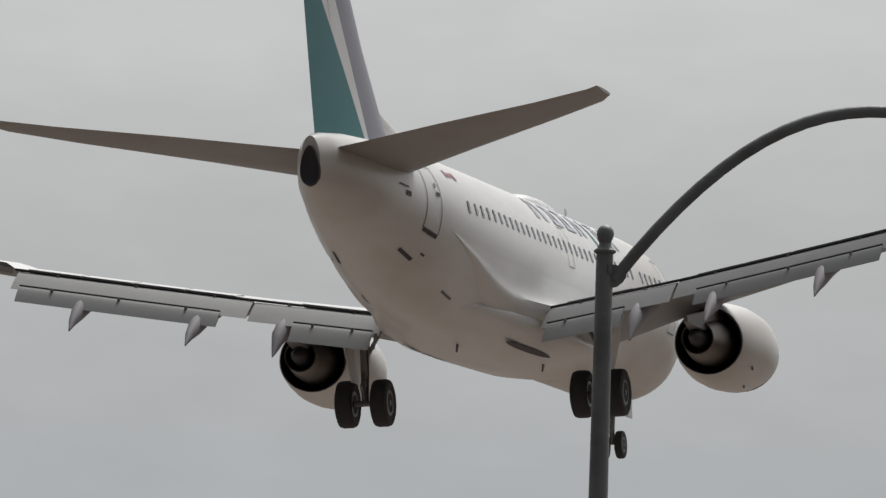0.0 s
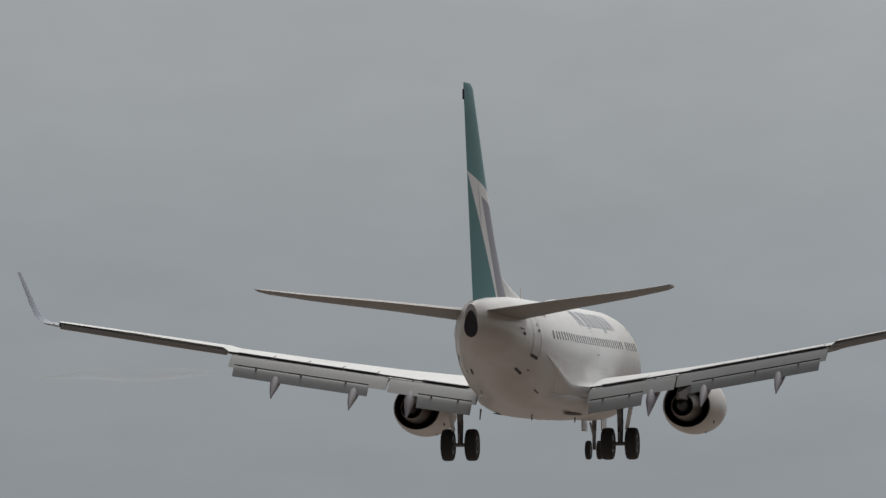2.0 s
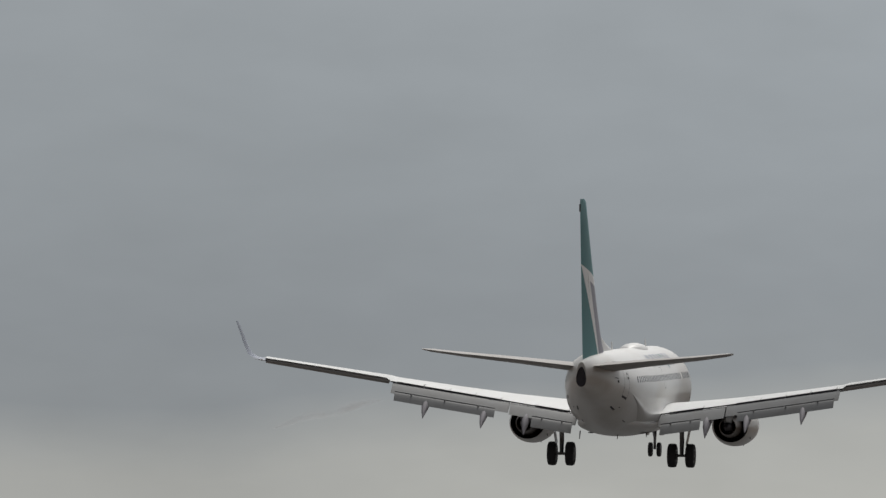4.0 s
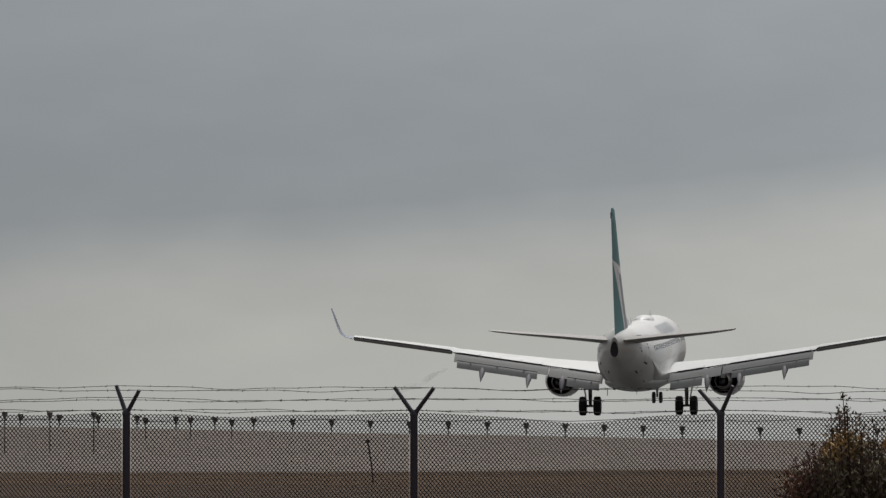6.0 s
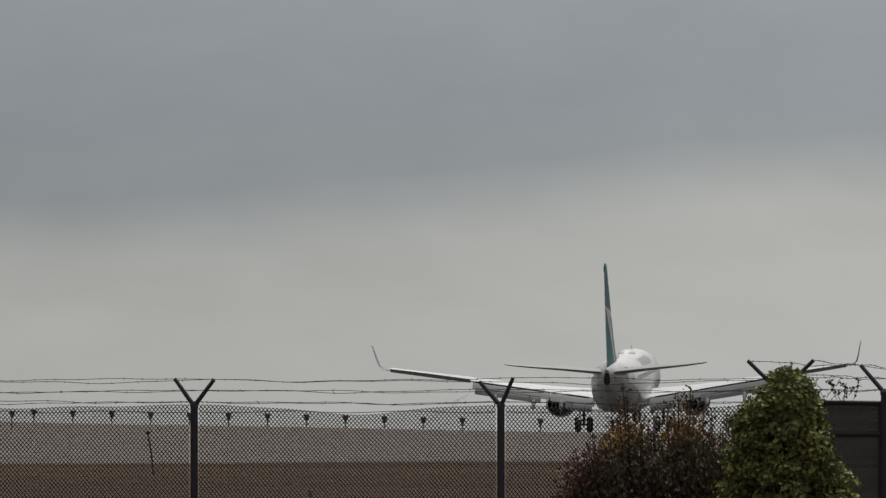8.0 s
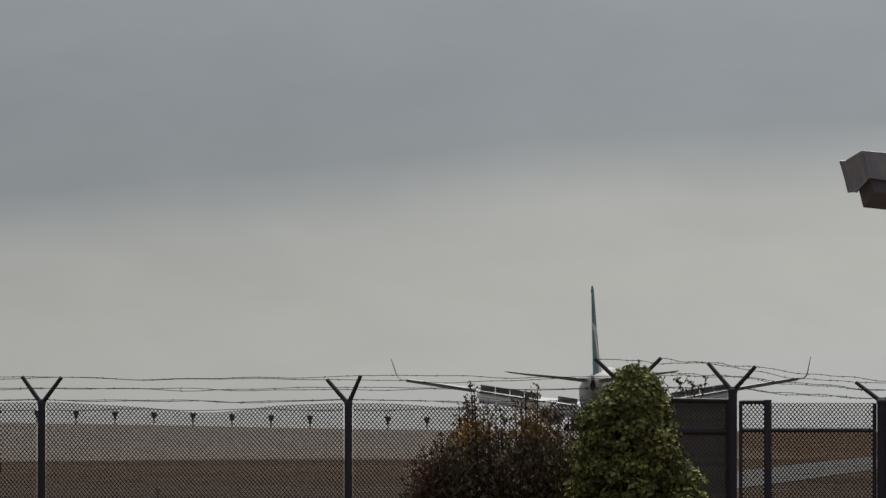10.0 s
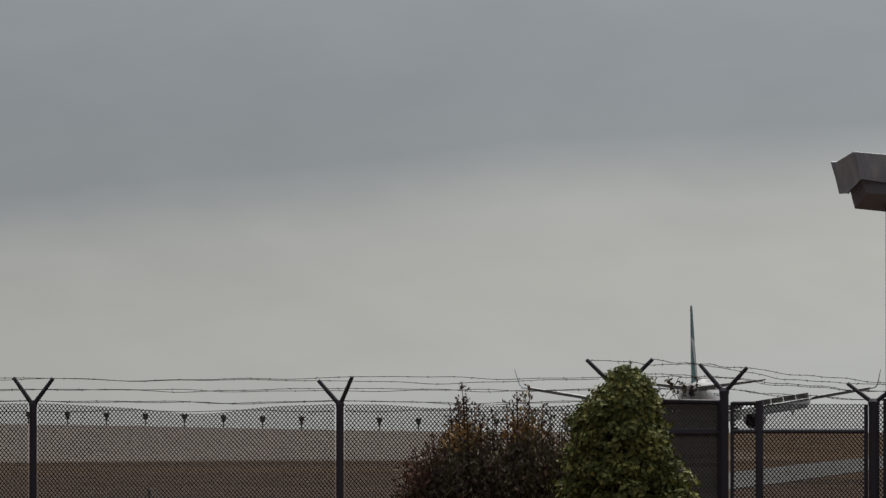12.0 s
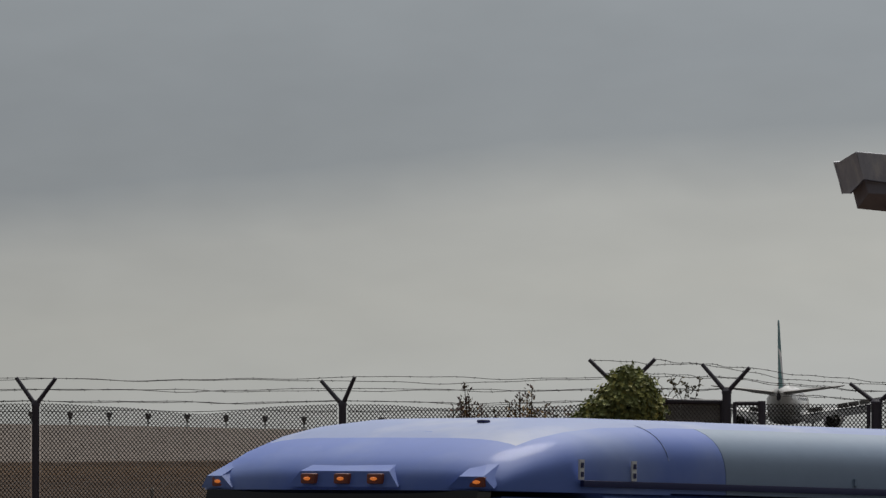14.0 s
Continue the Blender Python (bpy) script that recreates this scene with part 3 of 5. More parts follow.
        part("root_fairing", box((s * .62 - .05, -12.6, 4.55), (s * .62 + .05, -12.3, 4.05), bevel=.02), GREY_LINE, st)
    # wings
    for s in (-1, 1):
        rings = [mirror(wing_ring(x, leading(x), trailing(x), wing_z(x), th, 0, dr), s) for x, th, dr in ((1.2, .98, .1), (1.9, .92, .1), (3.6, .72, .1), (5.3, .56, .1), (8, .44, .1), (10.6, .35, .08), (10.9, .34, -.10), (13.8, .26, -.11), (16.35, .19, -.07))]
        wing = skylit_tops(part("wing", loft(rings), WING, plane, "light grey swept wing"), WING_SKYLIT)
        # blended winglet
        wz = wing_z(16.35)
        rings = [mirror(wing_ring(x, le, te, z - .05, th, up), s) for x, le, te, z, th, up in
                 ((16.30, -3.50, -5.02, wz, .19, 0), (16.82, -3.85, -5.24, wz + .10, .15, 25), (17.07, -4.3, -5.45, wz + .32, .12, 60), (17.21, -4.75, -5.75, wz + .75, .10, 78), (17.35, -5.4, -6.2, wz + 1.35, .08, 80), (17.48, -5.95, -6.5, wz + 1.85, .05, 80))]
        part("winglet", loft(rings), WINGLET, wing, "dark blue-grey blended winglet")
        tip = part("tip_light", lathe([(.01, -.07), (.05, -.03), (.05, .03), (.01, .07)], "y", (s * 16.45, -5.16, wz - .02), sides=10), DECAL_WHITE, wing, "small white wing-tip light")
        # dark tube along the slot ahead of the flaps, standing for its shadow
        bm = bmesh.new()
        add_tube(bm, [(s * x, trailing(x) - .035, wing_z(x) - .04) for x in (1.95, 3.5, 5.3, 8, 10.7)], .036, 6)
        part("flap_slot_shade", bm, DARK, wing)
        # tube added at the outer trailing edge to give its dark shaded band
        bm = bmesh.new()
        add_tube(bm, [(s * x, trailing(x) + .12, wing_z(x) - .055) for x in (10.8, 13, 16.3)], .105, 8)
        part("aileron_shade_band", bm, WING_UNDER, wing)
        # flaps in two hinged panels each, with a gap behind the engine
        for name, x0, x1, back, down, chord, tilt, th in (("inboard_flap", 1.95, 5.10, .02, .09, 1.05, 30, .10), ("outboard_flap", 5.16, 10.6, .02, .08, .95, 30, .09),
                                                           ("inboard_aft_flap", 2.1, 4.0, .90, .54, .70, 42, .06), ("outboard_aft_flap", 5.75, 10.4, .82, .48, .58, 42, .055)):
            fl = part(name, flap(s, x0, x1, back, down, chord, tilt, th), FLAP, wing, "extended light grey flap")
            for i in range(3 if "out" in name else 2):
                x = x0 + (x1 - x0) * (i + .5) / (3 if "out" in name else 2)
                # dark tube laid where the gap between the panels would be in shadow
                if i == 0 and "aft" in name:
                    part("flap_gap_shade", tube([(s * v, trailing(v) - back + .03, wing_z(v) - down + .035) for v in (x0, (x0 + x1) / 2, x1)], .022, 6), DARK, fl)
                part("hinge", box((s * x - .03, trailing(x) - back - .10, wing_z(x) - down - .05), (s * x + .03, trailing(x) - back + .06, wing_z(x) - down + .03), bevel=.01), GREY_LINE, fl)
        # flap track fairings
        for x, ln in ((4.3, 2.1), (6.25, 2.5), (8.95, 2.4)):
            yt, zt = trailing(x), wing_z(x)
            prof = [(1.4, .02, -.25), (.9, .13, -.34), (.2, .19, -.45), (-.5, .21, -.62), (-1.1, .17, -.90), (-ln * .66, .10, -1.16), (-ln * .80, .02, -1.42)]
            rings = [[(s * x + r * math.cos(2 * math.pi * k / 14), yt + y, zt + z + r * 1.35 * math.sin(2 * math.pi * k / 14)) for k in range(14)] for y, r, z in prof]
            part("flap_track_fairing", loft(rings), FAIRING, wing, "pointed grey fairing below the flap")
        # spoiler panels, hinged at their front edges
        for x0, x1 in ((2.4, 4.0), (5.6, 6.75), (6.8, 7.95), (8.0, 9.15), (9.2, 10.4)):
            hinge, back = Vector((s * x0, trailing(x0) + .75, wing_z(x0) + .09)), Vector((s * x1, trailing(x1) + .75, wing_z(x1) + .09))
            rings = []
            for x, h in ((x0, hinge), (x1, back)):
                o = Vector((s * x, trailing(x), wing_z(x))) - hinge
                lo = h - hinge
                rings.append([(lo.x, lo.y, lo.z + .012), (o.x, o.y - .02, o.z + .014), (o.x, o.y - .02, o.z - .006), (lo.x, lo.y, lo.z - .02)])
            sp = skylit_tops(part("spoiler", loft(rings), WING_UNDER, wing, "grey hinged spoiler panel on the wing"), WING_SKYLIT)
            sp.location = hinge
            SPOILERS.append((sp, hinge, (back - hinge) * s))
    # engines
    for s in (-1, 1):
        cx, cz, ey = s * 4.86, 1.93, 1.0
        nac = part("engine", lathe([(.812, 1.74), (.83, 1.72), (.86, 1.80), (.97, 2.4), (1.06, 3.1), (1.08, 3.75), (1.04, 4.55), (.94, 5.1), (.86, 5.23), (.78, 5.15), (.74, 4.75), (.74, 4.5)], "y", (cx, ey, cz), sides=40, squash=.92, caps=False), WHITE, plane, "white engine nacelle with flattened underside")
        part("fan_duct", lathe([(.818, 1.73), (.80, 1.69), (.78, 1.74), (.73, 2.6), (.72, 3.1), (.30, 3.1)], "y", (cx, ey, cz), sides=36, squash=.94, caps=False), DARK, nac, "dark fan duct")
        part("exhaust_nozzle", lathe([(.60, 2.9), (.60, 2.2), (.54, 1.5), (.43, .85), (.39, .55), (.36, .56), (.33, .9), (.30, 1.3)], "y", (cx, ey, cz), sides=32), EXHAUST, nac, "burnt metal exhaust nozzle")
        part("exhaust_plug", lathe([(.28, 1.2), (.25, .8), (.17, .35), (.06, .05), (.01, .0)], "y", (cx, ey, cz), sides=24), DARK, nac, "dark exhaust cone")
        part("fan", lathe([(.74, 4.3), (.30, 4.25), (.2, 4.55), (.01, 4.75)], "y", (cx, ey, cz), sides=28), DARK, nac)
        part("nose_ring", lathe([(.945, 5.05), (.90, 5.20), (.86, 5.24), (.80, 5.19), (.82, 5.05)], "y", (cx, ey, cz), sides=36, squash=.95), RIM, nac, "polished inlet ring")
        rings = [[(cx + w, y + ey, z0), (cx - w, y + ey, z0), (cx - w * .8, y + ey, z1), (cx + w * .8, y + ey, z1)] for y, w, z0, z1 in ((4.7, .06, 2.72, 2.85), (3.9, .20, 2.6, 3.0), (2.2, .24, 2.45, 2.75), (.6, .20, 2.1, 2.55), (-.6, .05, 2.2, 2.35))]
        part("pylon", loft(rings), WING, plane, "grey engine pylon")
        bm = box((cx - .02, 2.6 + ey, cz - .35), (cx + .02, 2.9 + ey, cz - .28), pose(0, 0, 0))
        part("latch", bm, GREY_LINE, nac)
        for k, (yy, aa) in enumerate(((2.6, -35), (3.4, -65), (3.9, 10))):
            px, pz = cx + 1.02 * math.cos(radians(aa)), cz + 1.0 * math.sin(radians(aa))
            part("access_panel", box((px - .02, yy + ey, pz - .05), (px + .02, yy + ey + .06, pz + .05), bevel=.008), GREY_LINE, nac)
    # main gear
    for s in (-1, 1):
        x = s * 2.86
        gear = part("main_gear", tube([(x, .0, .56), (x, .02, 1.2), (x, .05, 2.3)], [.085, .10, .13], 14), STRUT, plane, "grey main gear leg")
        part("axle", tube([(x - .55, 0, .56), (x + .55, 0, .56)], .07, 10), STRUT, gear)
        part("side_brace", tube([(x, .05, 1.6), (x - s * .4, .1, 2.3)], .05, 8), STRUT, gear)
        part("torque_link", tube([(x, -.10, .66), (x, -.34, .95), (x, -.12, 1.25)], .04, 8), STRUT, gear)
        part("brake_line", tube([(x + .1, -.12, .6), (x + .13, -.16, 1.3), (x + .08, -.1, 2.0)], .018, 6), DARK, gear)
        part("gear_door", loft([[(x + s * .22, .35, 1.05), (x + s * .25, .35, 1.05), (x + s * .52, .42, 2.45), (x + s * .48, .42, 2.45)], [(x + s * .22, -.35, 1.05), (x + s * .25, -.35, 1.05), (x + s * .52, -.42, 2.45), (x + s * .48, -.42, 2.45)]]), WHITE, gear, "white gear door")
        for o in (-.43, .43):
            wheel(gear, x + o, 0, .56, .565, .42)
        # no well is cut: a dark sheet on the fairing paints its shade
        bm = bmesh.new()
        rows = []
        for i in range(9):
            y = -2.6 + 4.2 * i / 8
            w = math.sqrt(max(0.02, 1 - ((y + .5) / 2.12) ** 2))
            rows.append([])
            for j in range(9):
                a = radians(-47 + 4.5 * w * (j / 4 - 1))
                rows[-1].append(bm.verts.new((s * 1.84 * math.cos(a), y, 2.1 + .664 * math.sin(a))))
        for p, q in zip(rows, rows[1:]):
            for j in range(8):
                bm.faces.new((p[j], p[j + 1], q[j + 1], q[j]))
        part("wheel_well_shade", bm, DARK, plane, "dark sheet standing for the shaded inside of the wheel well")
    # nose gear
    ng = part("nose_gear", tube([(0, 12.8, .54), (0, 12.8, .95), (0, 12.9, 1.8)], [.06, .07, .09], 12), STRUT, plane, "grey nose gear leg")
    part("drag_brace", tube([(0, 12.8, .95), (0, 11.9, 1.5)], .04, 8), STRUT, ng)
    for s in (-1, 1):
        wheel(ng, s * .21, 12.8, .53, .345, .20)
        part("nose_gear_door", box((s * .36 - .02, 12.2, 1.22), (s * .36 + .02, 13.4, 1.68), bevel=.015), WHITE, ng, "white nose gear door")
    # cabin windows
    bm = bmesh.new()
    ring = [(.098 * math.copysign(abs(math.cos(2 * math.pi * k / 16)) ** .6, math.cos(2 * math.pi * k / 16)), .155 * math.copysign(abs(math.sin(2 * math.pi * k / 16)) ** .6, math.sin(2 * math.pi * k / 16))) for k in range(16)]
    add_loft(bm, [[(u, v, -.02) for u, v in ring], [(u, v, .006) for u, v in ring], [(u * .9, v * .9, .009) for u, v in ring]])
    pane = mesh_of("cabin_window", bm, GLASS_DARK)
    for s in (-1, 1):
        for k in range(38):
            y = -7.4 + k * .508
            if k == 31:
                continue
            a = 18.8 if y > -5 else 18.8 - (-5 - y) * 2.0
            p, q, r = body_point(y, a), body_point(y, a + 1), body_point(y + .1, a)
            up, fw = (q - p).normalized(), (r - p).normalized()
            nrm = fw.cross(up)
            nrm = nrm if nrm.x > 0 else -nrm
            ob = new("cabin_window", pane)
            ob.parent = fus
            m = Matrix((fw, up, nrm)).transposed().to_4x4()
            m.translation = p
            ob.matrix_basis = Matrix.Diagonal((s, 1, 1, 1)) @ m
        # doors and hatches
        part("door_outline", skin_frame(-10.1, -9.25, -24, 38, .03, s), GREY_LINE, fus, "outline of the rear door")
        part("door_outline", skin_frame(11.2, 12.0, -14, 42, .035, s), GREY_LINE, fus, "outline of the front door")
        part("door_outline", skin_frame(1.2, 1.75, 4, 34, .025, s), GREY_LINE, fus, "outline of an over-wing exit")
        part("door_sill", skin_patch(-10.07, -9.28, -27.5, -24, .014, 0, s, 3), DARK, fus)
        part("door_handle", skin_patch(-9.55, -9.35, 9, 13, .02, 0, s, 2), DARK, fus)
        part("door_window", skin_patch(-9.57, -9.45, 17, 21, .02, 0, s, 2), GLASS_DARK, fus)
        # company title as plain slanted blocks, and a small flag and registration as bars
        y = -.5 if s > 0 else 8.4
        for k, w in enumerate((1.25, .85, .85, .8, .6, .85, .8)):
            w *= 1.43
            h = (36, 58) if k != 4 else (31, 58)
            mat = TEAL_MARK if k == 4 else TITLE
            for f0, f1 in ((.06, .26), (.52, .72)) if k != 4 else ((.3, .55),):
                y0, y1 = sorted((y + s * w * f0, y + s * w * f1))
                part("title_block", skin_patch(y0, y1, h[0], h[1], .012, .25 * s * (1 if f0 < .3 else -.3), s), mat, fus, "grey-blue painted stroke of the company title")
            for a0 in ((54.5, 58), (36, 39.5)) if k in (1, 2, 5) else ():
                y0, y1 = sorted((y + s * w * .06, y + s * w * .78))
                part("title_block", skin_patch(y0, y1, a0[0], a0[1], .015, 0, s), mat, fus, "grey-blue painted stroke of the company title")
            y += s * w
        for k in range(5):
            part("registration_bar", skin_patch(-11.0 + k * .27, -10.84 + k * .27, 36, 44, .012, .05, s, 3), GREY_LINE, fus, "dark registration bar")
        part("flag_mark", skin_patch(-8.15, -7.98, 36, 44, .012, 0, s, 3), RED, fus, "small red flag bar")
        part("flag_mark", skin_patch(-7.55, -7.38, 36, 44, .012, 0, s, 3), RED, fus, "small red flag bar")
        part("flag_mark", skin_patch(-7.88, -7.65, 37.5, 42.5, .012, 0, s, 3), RED, fus, "small red flag emblem")
        # wing root crease, drain masts, vents
        part("static_plate", skin_patch(-11.6, -11.1, 4, 6, .014, 0, s, 3), GREY_LINE, fus)
        part("vent", skin_patch(-11.25, -11.0, -4, 1, .016, 0, s, 3), DARK, fus)
        part("hatch", skin_patch(-10.4, -9.6, -57, -53, .014, 0, s, 4), DARK, fus, "dark slot in the belly")
        part("hatch", skin_patch(-9.5, -9.3, -46, -44, .014, 0, s, 3), DARK, fus)
        part("hatch", skin_patch(-7.3, -6.6, -58, -56, .014, 0, s, 4), GREY_LINE, fus, "grey belly hatch")
        part("light_streak", skin_patch(-5.2, -4.6, -52, -50, .013, 0, s, 3), GREY_LINE, fus)
    # antennas and satellite dome
    part("satellite_dome", loft([[(w * math.cos(2 * math.pi * k / 24), y, 5.44 + h * max(0, math.sin(2 * math.pi * k / 24))) for k in range(24)] for y, w, h in ((2.3, .06, .13), (2.7, .45, .24), (3.4, .60, .33), (4.4, .62, .35), (5.3, .55, .31), (6.0, .35, .22), (6.4, .05, .13))]), WHITE, plane, "white satellite dome on the roof")
    for y in (-4.2, 8.5):
        part("blade_antenna", loft([[(-.02, y, 5.52), (.02, y, 5.52), (.02, y + .3, 5.52), (-.02, y + .3, 5.52)], [(-.01, y - .08, 5.94), (.01, y - .08, 5.94), (.01, y + .06, 5.94), (-.01, y + .06, 5.94)]]), WHITE, plane)
    for x, y in ((-1.4, -4.5), (.2, -3.0), (.9, 2.4)):
        part("drain_mast", loft([[(x - .02, y, 1.75), (x + .02, y, 1.75), (x + .02, y + .18, 1.75), (x - .02, y + .18, 1.75)], [(x - .012, y - .2, 1.36), (x + .012, y - .2, 1.36), (x + .012, y - .1, 1.36), (x - .012, y - .1, 1.36)]]), GREY_LINE, plane)
    # thin vapour shed from the end of the outer flap, in three overlapping strands
    for k in range(3):
        pts = [(-10.75 - .012 * d + .10 * math.sin(d * .35 + 2 * k), -4.2 - d, 3.05 - .022 * d + .07 * math.sin(d * .27 + k)) for d in range(1 + 3 * k, 20 + 6 * k)]
        part("vapour_streak", tube(pts, [.03 + .16 * math.sin(math.pi * i / (len(pts) - 1)) for i in range(len(pts))], 10), VAPOUR, plane, "faint white vapour trailing from the flap end")
    return plane


airliner = build_airliner()


# ---- street lamp and area lights ----
def bearing(yaw, elevation, d):
    """The point at distance d from the stand, yaw degrees to the left and so many degrees above level."""
    return Vector((-d * math.sin(radians(yaw)), d * math.cos(radians(yaw)), EYE + d * math.tan(radians(elevation))))


def build_street_lamp():
    top = bearing(9.54, 5.839, 70)
    lamp = thing("street_lamp", "grey painted street lamp with ball finial and long curved arm", "street lamp", Matrix.Translation((top.x, top.y, ground_z(top.x, top.y))) @ pose(0, 0, 0, 0, 0, 9.5))
    h = top.z - ground_z(top.x, top.y)
    part("pole", lathe([(.16, 0), (.16, .5), (.105, .6), (.078, h * .5), (.053, h - .16), (.053, h - .10)], sides=20), POLE, lamp, "tapered grey pole")
    part("base_cover", lathe([(.21, 0), (.21, .35), (.17, .5), (.12, .62)], sides=20), POLE, lamp)
    part("finial", lathe([(.055, h - .11), (.070, h - .10), (.070, h - .088), (.050, h - .075), (.040, h - .055), (.036, h - .042), (.040, h - .030), (.050, h - .008), (.0545, h + .016), (.050, h + .040), (.035, h + .060), (.016, h + .070), (.003, h + .072)], sides=20), POLE, lamp, "ball finial on a collar")
    gusset = [(.02, h - .17), (.08, h - .18), (.135, h - .215), (.138, h - .25), (.115, h - .285), (.08, h - .312), (.02, h - .325)]
    part("bracket", loft([[(px, w, pz) for px, pz in gusset] for w in (-.028, -.022, .022, .028)]), POLE, lamp, "curved gusset below the arm")
    part("bolt_plate", box((.022, -.062, h - .235), (.045, -.045, h - .175), bevel=.006), POLE, lamp)
    arm = []
    for k in range(15):
        a = k / 14
        arm.append((.06 + 1.82 * a, 0, h - .27 + 1.085 * a * (2 - a) + .078 * math.sin(math.pi * a)))
    part("arm", tube(arm, [.039] * len(arm), 14), POLE, lamp, "curved grey arm")
    x, z = arm[-1][0], arm[-1][2]
    head = part("lamp_head", loft([[(x + u, w * math.cos(2 * math.pi * k / 18), z + .03 + (t if math.sin(2 * math.pi * k / 18) > 0 else b) * math.sin(2 * math.pi * k / 18)) for k in range(18)]
                      for u, w, t, b in ((-.08, .04, .04, .04), (.02, .07, .05, .05), (.12, .12, .08, .08), (.35, .15, .10, .09), (.58, .14, .09, .06), (.70, .10, .065, .05), (.74, .05, .04, .04))]), POLE, lamp, "grey cobra-head luminaire")
    part("lens", loft([[(x + u, w * math.cos(2 * math.pi * k / 16), z - b + .02 * math.sin(2 * math.pi * k / 16)) for k in range(16)] for u, w, b in ((.14, .05, .05), (.22, .11, .07), (.48, .11, .045), (.56, .05, .03))]), LENS, head, "milky lens")
    part("photocell", box((x + .62, -.035, z - .035), (x + .745, .035, z + .075), bevel=.012), DARK, head)


def build_area_light():
    top = bearing(6.035, 1.40, 130)
    z0 = ground_z(top.x, top.y)
    h = top.z - z0
    lamp = thing("area_light", "dark square pole with a flat box luminaire", "area light", Matrix.Translation((top.x, top.y, z0)) @ pose(0, 0, 0, 0, 0, 6))
    part("pole", box((-.08, -.08, -.1), (.08, .08, h), bevel=.012), POST, lamp)
    part("pole_cap", box((-.085, -.085, h), (.085, .085, h + .02), bevel=.008), POST, lamp)
    head = part("box_head", box((-.02, -.20, h - .235), (.53, .20, h - .012 - .045), bevel=.02), BOX, lamp, "weathered grey box luminaire")
    part("end_panel", box((.29, -.203, h - .228), (.525, -.19, h - .065), bevel=.005), POLE, head)
    part("back_plate", box((-.135, -.12, h - .23), (-.05, .12, h - .06), bevel=.015), POST, lamp)
    part("lens", box((.05, -.15, h - .250), (.42, .15, h - .232)), LENS, head)


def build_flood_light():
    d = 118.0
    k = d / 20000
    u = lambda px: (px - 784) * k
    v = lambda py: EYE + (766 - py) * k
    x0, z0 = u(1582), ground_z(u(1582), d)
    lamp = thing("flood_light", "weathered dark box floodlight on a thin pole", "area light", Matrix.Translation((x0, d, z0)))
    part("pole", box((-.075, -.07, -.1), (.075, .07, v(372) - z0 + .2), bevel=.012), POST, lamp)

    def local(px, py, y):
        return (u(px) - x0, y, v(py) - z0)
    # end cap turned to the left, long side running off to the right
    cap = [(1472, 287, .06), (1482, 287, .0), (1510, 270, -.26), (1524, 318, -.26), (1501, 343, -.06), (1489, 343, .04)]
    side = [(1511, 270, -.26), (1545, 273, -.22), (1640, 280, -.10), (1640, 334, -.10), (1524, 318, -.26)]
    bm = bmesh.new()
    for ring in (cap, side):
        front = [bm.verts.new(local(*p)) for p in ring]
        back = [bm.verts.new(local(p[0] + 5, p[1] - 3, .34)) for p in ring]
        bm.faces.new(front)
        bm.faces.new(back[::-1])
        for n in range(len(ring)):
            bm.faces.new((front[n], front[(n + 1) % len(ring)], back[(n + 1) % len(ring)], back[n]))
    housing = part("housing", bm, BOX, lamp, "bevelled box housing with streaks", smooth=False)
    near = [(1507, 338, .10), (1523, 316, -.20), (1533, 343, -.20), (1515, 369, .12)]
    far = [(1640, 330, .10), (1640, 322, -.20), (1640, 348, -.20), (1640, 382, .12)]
    part("ballast_box", loft([[local(*p) for p in near], [local(*p) for p in far]]), BALLAST_SHADED, lamp, "smaller box under the housing", smooth=False)
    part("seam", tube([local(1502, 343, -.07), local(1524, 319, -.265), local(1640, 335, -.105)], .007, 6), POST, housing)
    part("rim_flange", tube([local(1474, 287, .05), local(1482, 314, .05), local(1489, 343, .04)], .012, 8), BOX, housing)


build_street_lamp()
build_area_light()
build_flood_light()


# ---- airfield lights: a bar of low lights on the crest, taller stalks before it, a stake ----
def light_fixture(name, height, label, group, k=1.0):
    ob = thing(name, label, "airfield light", group=group)
    part("stalk", tube([(0, 0, -.15), (0, 0, height)], .022 * k, 8), LIGHT_HEAD, ob)
    part("lamp_cup", lathe([(r * k, height + u * k) for r, u in ((.035, -.02), (.05, .05), (.09, .12), (.115, .20), (.11, .27), (.045, .31))], sides=14), LIGHT_HEAD, ob, "dark cone-shaped lamp")
    return ob


